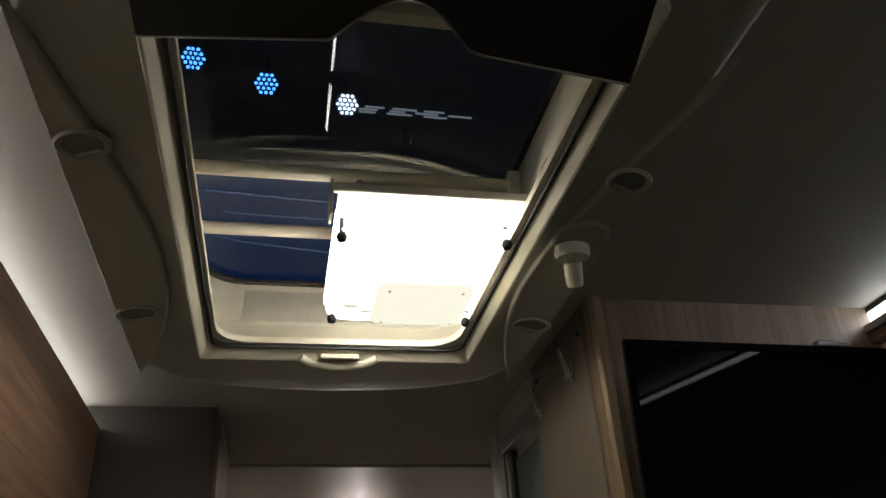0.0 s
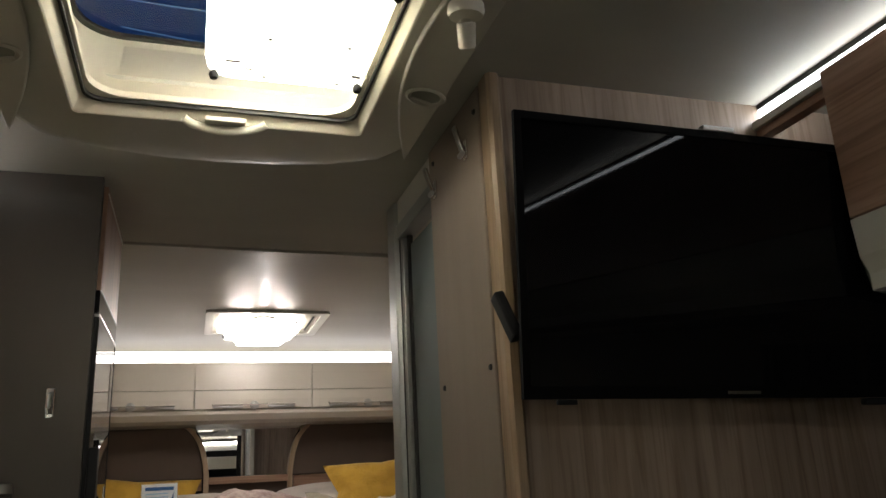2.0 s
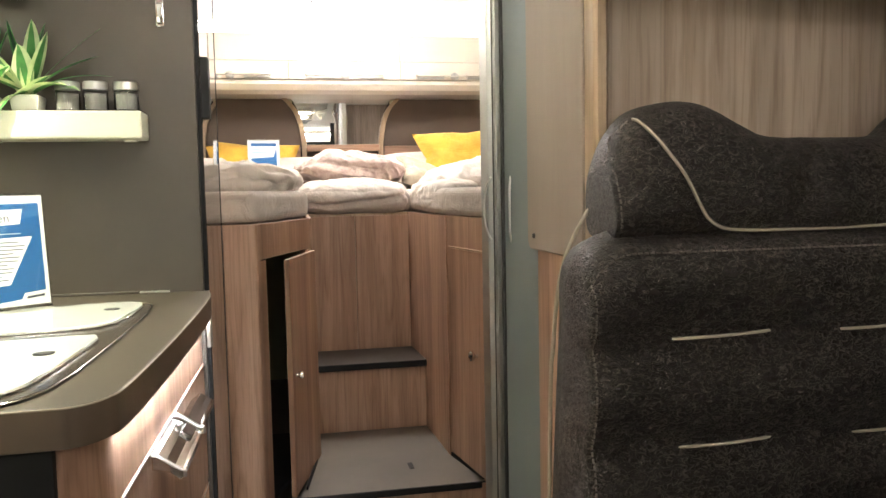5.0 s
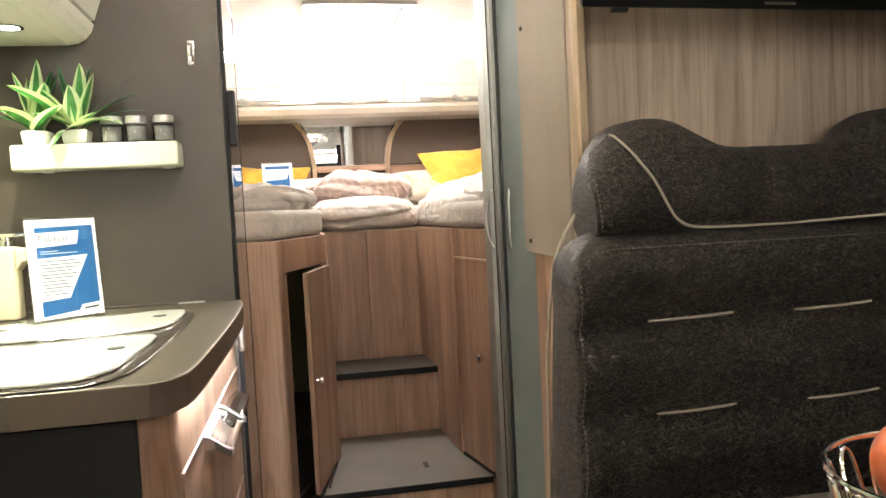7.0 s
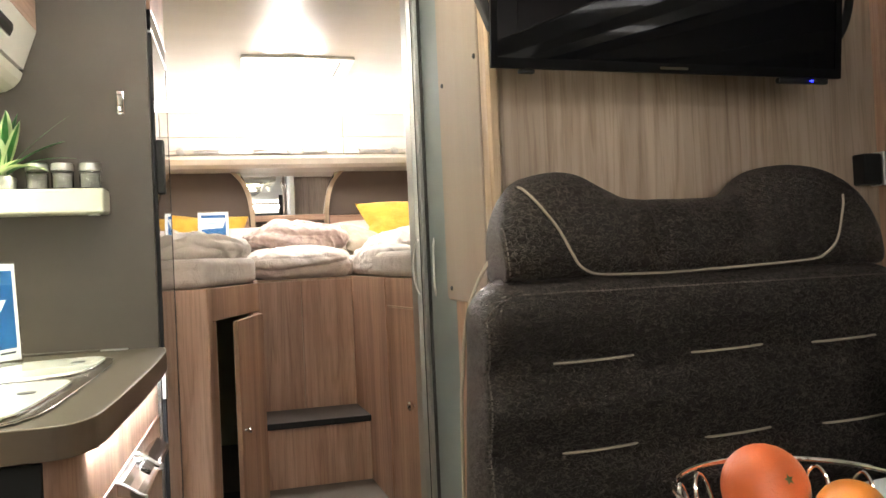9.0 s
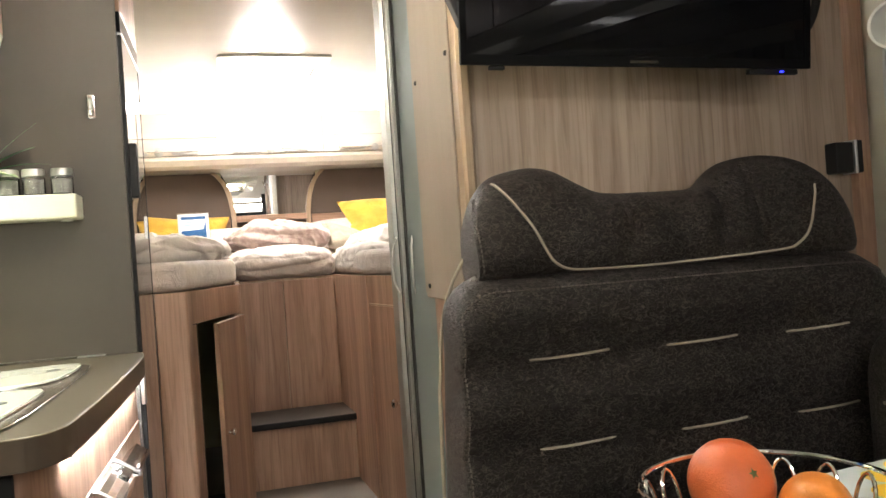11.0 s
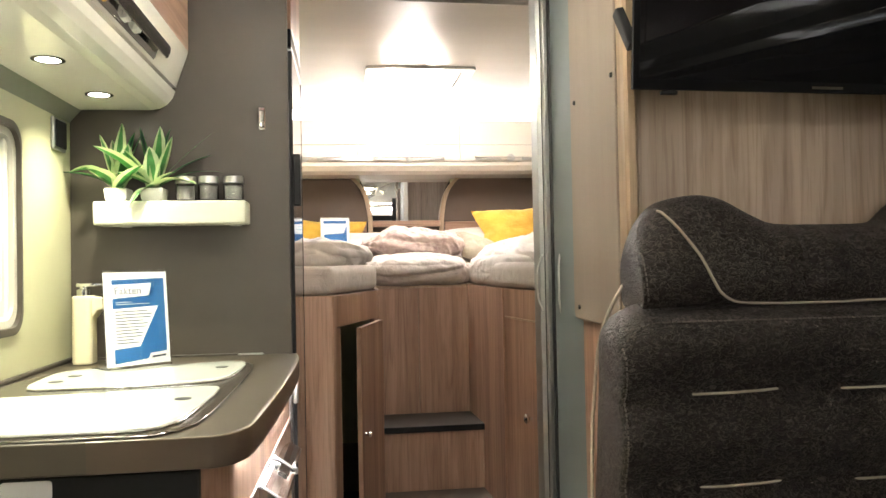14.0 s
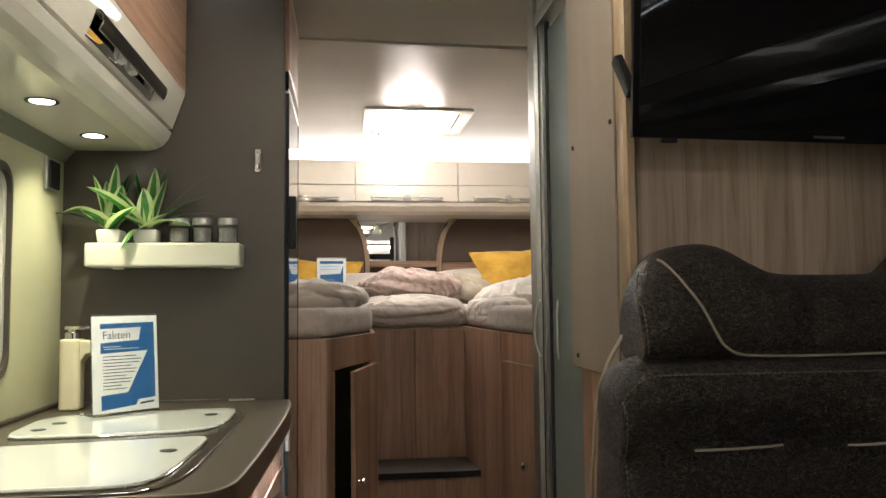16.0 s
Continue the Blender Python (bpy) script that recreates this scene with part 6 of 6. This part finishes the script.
for i in range(HN + 1):
    u = i / HN - 0.8 * math.sin(2 * math.pi * i / HN) / (2 * math.pi)
    x = HX0 + (HX1 - HX0) * u
    k = max(j for j in range(len(TOP) - 1) if TOP[j][0] <= x + 1e-6)
    zt = TOP[k][2] + (TOP[k + 1][2] - TOP[k][2]) * min(1.0, max(0.0, (x - TOP[k][0]) / max(1e-6, TOP[k + 1][0] - TOP[k][0])))
    near = max(0.0, 1 - (x - HX0) / 0.014)
    far = max(0.0, 1 - (HX1 - x) / 0.06)
    soft = 1 - 0.10 * (1 - math.sqrt(max(0.0, 1 - near ** 2))) - 0.55 * (1 - math.sqrt(max(0.0, 1 - far ** 2)))
    zb = 1.046 + 0.012 * (1 - soft)
    mid, half = (zt + zb) / 2, (zt - zb) / 2
    ring = []
    for k in range(HM):
        a = 2 * math.pi * k / HM
        ca, sa = math.cos(a), math.sin(a)
        e = 2.5 if sa > 0 else 4.0
        r = (abs(ca) ** e + abs(sa) ** e) ** (-1 / e)
        yy = 1.335 + r * ca * 0.088 * soft
        zz = mid + r * sa * half
        lean = 0.22 * (zz - 1.045)
        dent = (0.016 * math.exp(-((x - 0.965 - 0.25 * (zz - 1.13)) / 0.013) ** 2) - 0.007 * math.exp(-((x - 0.995) / 0.02) ** 2) + 0.015 * math.exp(-((x - 1.155 - 0.2 * (zz - 1.13)) / 0.015) ** 2) + 0.009 * math.exp(-((x - 1.235) / 0.012) ** 2)) if ca < 0 else 0.0
        dent *= min(1.0, max(0.0, (zz - 1.07) / 0.03))
        wr = dent + 0.004 * noise.noise(Vector((x * 9, zz * 9, yy * 5))) + 0.005 * noise.noise(Vector((x * 22, zz * 7, 3)))
        side = 0.10 * (yy - 1.26) * (1 - u) ** 3
        ring.append(hr.verts.new((x + side, yy + lean * (1 - 0.8 * max(0.0, ca)) + wr, zz)))
    loopsH.append(ring)
for a, b in zip(loopsH, loopsH[1:]):
    for k in range(HM):
        hr.faces.new((a[k - 1], a[k], b[k], b[k - 1]))
hr.faces.new(loopsH[0])
hr.faces.new(loopsH[-1])
bmesh.ops.recalc_face_normals(hr, faces=hr.faces)
front = [v.co.copy() for ring in loopsH for v in ring if v.co.y < 1.36]
part("headrest", hr, FABRIC, be)


def on_headrest(points):
    """Lays a line given in x and z on the headrest's front."""
    out = []
    for x, _, z in smooth_path([(x, 0.0, z) for x, z in points], 8):
        near = min(front, key=lambda c: (c.x - x) ** 2 + (c.z - z) ** 2)
        out.append(Vector((x, near.y - 0.0035, z)))
    for _ in range(3):
        out = [out[0]] + [Vector((q.x, (p.y + 2 * q.y + r.y) / 4, q.z)) for p, q, r in zip(out, out[1:], out[2:])] + [out[-1]]
    return out


pp = on_headrest([(0.705, 1.224), (0.719, 1.200), (0.754, 1.145), (0.778, 1.094), (0.792, 1.075), (0.815, 1.063), (0.860, 1.058), (0.98, 1.057), (1.135, 1.061), (1.27, 1.067), (1.305, 1.075), (1.335, 1.098), (1.362, 1.150), (1.376, 1.192)])
part("side_seam", stitches(on_headrest([(0.657, 1.066), (0.656, 1.10), (0.657, 1.14), (0.668, 1.185), (0.684, 1.208), (0.700, 1.224)])), THREAD, be, "stitched edge seam")
part("piping", tube(pp, 0.0026, 8), PIPING, be, "cream piping cord round the headrest")
part("seat_cushion", moved(cushion((0, 0, 0), (0.93, 0.50, 0.16), 5.0, 20, 0.004, 6.0), Matrix.Translation((1.09, 0.96, 0.45))), FABRIC, be)
part("seat_box", box(0.66, 1.53, 0.80, 1.42, 0.0, 0.38, 0.004), WOOD, be)

sb = thing("side_seat", (1.55, 0.7, 0.0), "charcoal upholstered side seat along the wall", "seat")
part("backrest", cushion((1.495, 0.79, 0.70), (0.35, 0.78, 0.47), 6.0, 20, 0.004, 5.0, None, 3.0), FABRIC, sb)
part("base", box(1.40, 1.68, 0.46, 1.14, 0.0, 0.50, 0.004), WOOD, sb)
for z in (0.79,):
    part("piping_dash", tube([(1.322, 1.09, z), (1.317, 1.03, z), (1.317, 0.96, z)], 0.0036, 8), PIPING, sb, "short cream piping")

# television on its bracket
TVM = Matrix.Translation((0.6546, 1.298, 1.4378)) @ rot(4.36, 0.8, -0.42)
tv = thing("television", (1.03, 1.33, 1.44), "black flat screen television tilted on a wall bracket", "television")
part("bezel", moved(ring_frame([(0.0, 0.0), (0.743, 0.0), (0.743, 0.432), (0.0, 0.432)], [(0.012, 0.018), (0.731, 0.018), (0.731, 0.420), (0.012, 0.420)], "y", 0.0, 0.009), TVM), TV_BLACK, tv)
part("screen", moved(box(0.011, 0.732, 0.003, 0.0085, 0.017, 0.421, 0.0), TVM), SCREEN, tv)
part("back_shell", moved(joined(box(0.004, 0.739, 0.0092, 0.016, 0.004, 0.428, 0.003), box(0.06, 0.68, 0.0155, 0.062, 0.04, 0.38, 0.012)), TVM), BLACK, tv)
part("logo_shape", moved(box(0.335, 0.395, -0.0008, 0.0, 0.006, 0.011, 0.0), TVM), DARK_CHROME, tv)
part("receiver", moved(box(0.60, 0.715, 0.002, 0.016, -0.012, -0.0005, 0.003), TVM), BLACK, tv)
part("foot_pad", moved(box(0.055, 0.085, 0.004, 0.015, -0.008, -0.0005, 0.002), TVM), BLACK, tv)
part("indicator", moved(lathe([(0.0, -0.003), (0.003, -0.002), (0.004, 0.0), (0.0, 0.001)], (0.674, 0.001, -0.006), 12), TVM), BLUE_LED, tv, "blue standby light")
part("top_clip", moved(box(0.335, 0.395, -0.001, 0.014, 0.4325, 0.442, 0.002), TVM), ALU, tv, "small grey clip")
part("bracket", box(0.95, 1.10, 1.356, 1.4545, 1.56, 1.78, 0.004), BLACK, tv)
part("cable", tube(smooth_path([(1.38, 1.33, 1.72), (1.445, 1.32, 1.67), (1.462, 1.33, 1.60), (1.445, 1.345, 1.53), (1.40, 1.365, 1.49)], 8), 0.009, 10), BLACK, tv, "black looped cable")
part("lock_lever", moved(box(-0.006, 0.012, -0.014, 0.014, -0.042, 0.042, 0.004), Matrix.Translation((0.688, 1.425, 1.582)) @ rot(-18, -14, 0)), BLACK, tv, "black bracket lever at the edge")

# socket on the partition
sk2 = thing("wall_socket", (1.60, TV_Y, 1.26), "dark double socket with a chrome strip on the partition", "socket")
part("box", box(1.564, 1.612, 1.418, TV_Y - 0.0005, 1.222, 1.292, 0.004), BLACK, sk2)
part("strip", box(1.6125, 1.620, 1.414, TV_Y - 0.0005, 1.220, 1.296, 0.002), ALU, sk2)
part("cover", box(1.6205, 1.640, 1.42, TV_Y - 0.0005, 1.222, 1.296, 0.003), BLACK, sk2)

# overhead locker above the side seat
ol = thing("dinette_locker", (1.5, 0.3, 1.58), "walnut and cream overhead locker above the dinette", "cabinet")
part("carcass", box(1.274, RIGHT - 0.001, -1.6, 1.254, 1.60, 1.957, 0.0), WOOD, ol)
part("carcass_top", box(1.301, RIGHT - 0.001, -1.6, 1.254, 1.9575, 1.992, 0.0), WOOD, ol)
for y0, y1 in ((-0.25, 1.256), (-1.58, -0.256)):
    part("door", box(1.255, 1.273, y0, y1, 1.722, 1.998, 0.002), WOOD_Y, ol)
part("lower_edge", prism([(1.255, 1.719), (1.259, 1.655), (1.284, 1.605), (1.335, 1.585), (RIGHT - 0.001, 1.585), (RIGHT - 0.001, 1.599), (1.2735, 1.599), (1.2735, 1.719)], "y", -1.6, 1.256, 0.001), CREAM, ol, "glossy cream curved underside")
sl = thing("reading_spot", (1.52, 1.18, 1.58), "white bell-shaped reading spot under the locker", "spotlight")
part("arm", tube([(1.513, 1.205, 1.585), (1.512, 1.20, 1.525)], 0.006, 10), CHROME, sl)
part("shade", lathe([(0.008, 0.045), (0.018, 0.040), (0.026, 0.015), (0.044, -0.022), (0.047, -0.028), (0.042, -0.027), (0.024, 0.012), (0.014, 0.034), (0.0, 0.036)], (1.50, 1.18, 1.486), 24, look((0, 0, 0), (-1.25, -1.2, -0.40))), WHITE, sl)
part("bulb", lathe([(0.0, -0.012), (0.012, -0.010), (0.014, 0.0), (0.010, 0.012), (0.0, 0.014)], (1.496, 1.176, 1.484), 16, look((0, 0, 0), (-1.25, -1.2, -0.40))), ALU, sl, "unlit bulb")

# curtain and blind cassette on the side wall
cu2 = bmesh.new()
cols = []
for i in range(61):
    y = 0.56 + 0.785 * i / 60
    x = 1.652 + 0.016 * math.sin(i * 1.35) + 0.006 * math.sin(i * 0.5)
    cols.append([cu2.verts.new((x + 0.004 * math.sin(i * 0.9 + j), y, 1.06 + 0.47 * j / 10)) for j in range(11)])
for a, b in zip(cols, cols[1:]):
    for j in range(10):
        cu2.faces.new((a[j], b[j], b[j + 1], a[j + 1]))
bmesh.ops.solidify(cu2, geom=cu2.faces, thickness=0.0015)
solid("curtain", cu2, CURTAIN_MAT, "white pleated voile curtain at the side window", "curtain")
bcq = thing("window_cassette", (1.66, 0.9, 0.95), "white blind cassette below the side window", "blind")
part("rail", box(1.615, RIGHT - 0.001, 0.40, 1.355, 0.976, 1.045, 0.008, 3), WHITE, bcq)
part("lower_rail", box(1.628, RIGHT - 0.001, 0.40, 1.348, 0.918, 0.973, 0.008, 3), CREAM_MATT, bcq)
part("clip", box(1.622, 1.64, 1.315, 1.33, 0.900, 0.9175, 0.002), WHITE, bcq)

# table with the fruit bowl
tb = thing("dinette_table", (1.0, 0.45, 0.0), "taupe dinette table with a rounded top", "table")
part("tabletop", prism(rounded(0.56, 1.44, 0.16, 0.80, 0.09), "z", 0.752, 0.782, 0.004), WORKTOP_MAT, tb)
part("pedestal", lathe([(0.0, 0.0), (0.16, 0.0), (0.16, 0.015), (0.05, 0.03), (0.04, 0.06), (0.04, 0.751), (0.0, 0.751)], (1.02, 0.45, 0.001), 24), ALU, tb)
BX, BY, BR = 0.648, 0.537, 0.104
bw = thing("fruit_bowl", (BX, BY, 0.783), "chrome wire fruit bowl with looped sides on the table", "bowl")


def circle(r, z, n=48):
    return [(BX + r * math.cos(2 * math.pi * k / n), BY + r * math.sin(2 * math.pi * k / n), z) for k in range(n)]


part("rim", tube(circle(BR, 0.897), 0.0024, 8, closed=True), CHROME, bw)
part("base_ring", tube(circle(0.050, 0.786), 0.0024, 8, closed=True), CHROME, bw)
for k in range(16):
    a0 = 2 * math.pi * k / 16
    pts = []
    for da, r, z in ((-0.13, 0.050, 0.786), (-0.13, 0.078, 0.812), (-0.12, 0.094, 0.858), (-0.085, 0.100, 0.882), (0.0, 0.102, 0.892), (0.085, 0.100, 0.882), (0.12, 0.094, 0.858), (0.13, 0.078, 0.812), (0.13, 0.050, 0.786)):
        pts.append((BX + r * math.cos(a0 + da), BY + r * math.sin(a0 + da), z))
    part("loop", tube(smooth_path(pts, 4), 0.0018, 6), CHROME, bw)
part("liner", lathe([(0.0, 0.0), (0.049, 0.0), (0.049, 0.003), (0.0, 0.003)], (BX, BY, 0.786), 28), CHROME, bw)


def fruit(name, c, r, mat, label, turn, group):
    f = thing(name, c, label, "fruit", group)
    prof = [(r * 1.03 * math.cos(a) * (1 - 0.05 * max(0, math.sin(a)) ** 8), r * 0.94 * (math.sin(a) - 0.10 * max(0, math.sin(a)) ** 10)) for a in [math.pi * (k / 20 - 0.5) for k in range(21)]]
    prof[0] = (0.0, prof[0][1])
    prof[-1] = (0.0, prof[-1][1])
    part("peel", lathe(prof, c, 32, turn), mat, f)
    star = bmesh.new()
    ctr = star.verts.new((0, 0, r * 0.862))
    ringv = [star.verts.new(((0.0052 if k % 2 else 0.0024) * math.cos(k * math.pi / 5), (0.0052 if k % 2 else 0.0024) * math.sin(k * math.pi / 5), r * (0.846 + 0.004 * (k % 2)))) for k in range(10)]
    for k in range(10):
        star.faces.new((ctr, ringv[k - 1], ringv[k]))
    bmesh.ops.solidify(star, geom=star.faces, thickness=0.0015)
    part("stem_star", moved(star, Matrix.Translation(c) @ turn), STEM_END, f, "grey-green stem end")
    return f


fruit("orange", (0.657, 0.600, 0.881), 0.0385, ORANGE_PEEL, "ripe orange in the wire bowl", rot(62, 12, 0), "citrus fruit")
fruit("orange", (0.704, 0.546, 0.861), 0.035, MANDARIN_PEEL, "bright mandarin in the wire bowl", rot(40, 60, 0), "citrus fruit")
fruit("orange", (0.675, 0.525, 0.822), 0.034, ORANGE_PEEL, "ripe orange lying low in the wire bowl", rot(20, 30, 0), "citrus fruit")
fruit("orange", (0.635, 0.570, 0.822), 0.032, MANDARIN_PEEL, "bright mandarin at the bottom of the bowl", rot(20, -30, 0), "citrus fruit")
gr = thing("grapes", (0.66, 0.50, 0.85), "bunch of pale green grapes in the wire bowl", "fruit")
random.seed(4)
for k in range(44):
    gx, gy, gz = 0.584 + 0.0112 * (k % 11) + random.uniform(-0.003, 0.003), 0.462 + 0.011 * (k // 11 % 4) + random.uniform(-0.003, 0.003), 0.868 + 0.005 * (k % 3) + 0.004 * (k // 22)
    sz = random.uniform(0.82, 1.0)
    part("grape", lathe([(0.0, -0.0078 * sz), (0.0046 * sz, -0.0062 * sz), (0.0068 * sz, -0.002 * sz), (0.0068 * sz, 0.003 * sz), (0.0042 * sz, 0.0066 * sz), (0.0, 0.0078 * sz)], (gx, gy, gz), 12, rot(random.uniform(0, 90), random.uniform(0, 90), 0)), GRAPE, gr)
part("stalk", tube(smooth_path([(0.59, 0.478, 0.872), (0.63, 0.482, 0.868), (0.67, 0.478, 0.872), (0.70, 0.476, 0.868)], 5), 0.0022, 6), STEM, gr)

wp = thing("napkin_packet", (0.99, 0.72, 0.783), "white paper packet printed with yellow fruit", "packet")
part("body", moved(box(-0.12, 0.12, -0.07, 0.07, 0.0, 0.016, 0.004), Matrix.Translation((1.02, 0.74, 0.783)) @ rot(0, 0, 7)), PACKET_MAT, wp)
for dx, dy, rr in ((-0.075, -0.03, 0.030), (-0.015, -0.032, 0.026), (0.04, -0.025, 0.034), (-0.04, 0.02, 0.024), (0.02, 0.03, 0.028), (0.09, 0.01, 0.026)):
    part("print", moved(lathe([(0.0, 0.0), (rr, 0.0), (rr, 0.0006), (0.0, 0.0006)], (dx, dy, 0.0163), 18), Matrix.Translation((1.02, 0.74, 0.783)) @ rot(0, 0, 7)), LEMON, wp)
fruit("lemon", (1.03, 0.675, 0.828), 0.030, LEMON, "yellow lemon beside the fruit bowl", rot(10, 80, 0), "citrus fruit")

# ---- forward end behind the walk ----
fu = thing("front_locker", (0.55, -2.0, 1.6), "cream overhead locker over the driver's cab", "cabinet")
part("body", box(LEFT + 0.001, RIGHT - 0.001, FRONT + 0.002, -1.62, 1.62, 1.94, 0.01), CREAM, fu)
part("shade_band", box(LEFT + 0.01, RIGHT - 0.01, -1.62, -1.605, 1.78, 1.86, 0.003), BLACK, fu)
solid("led_strip", box(LEFT + 0.02, RIGHT - 0.02, -1.645, -1.60, 1.945, 1.975, 0), LED_FRONT, "cool white LED strip on the front locker", "light strip", "LED strips")
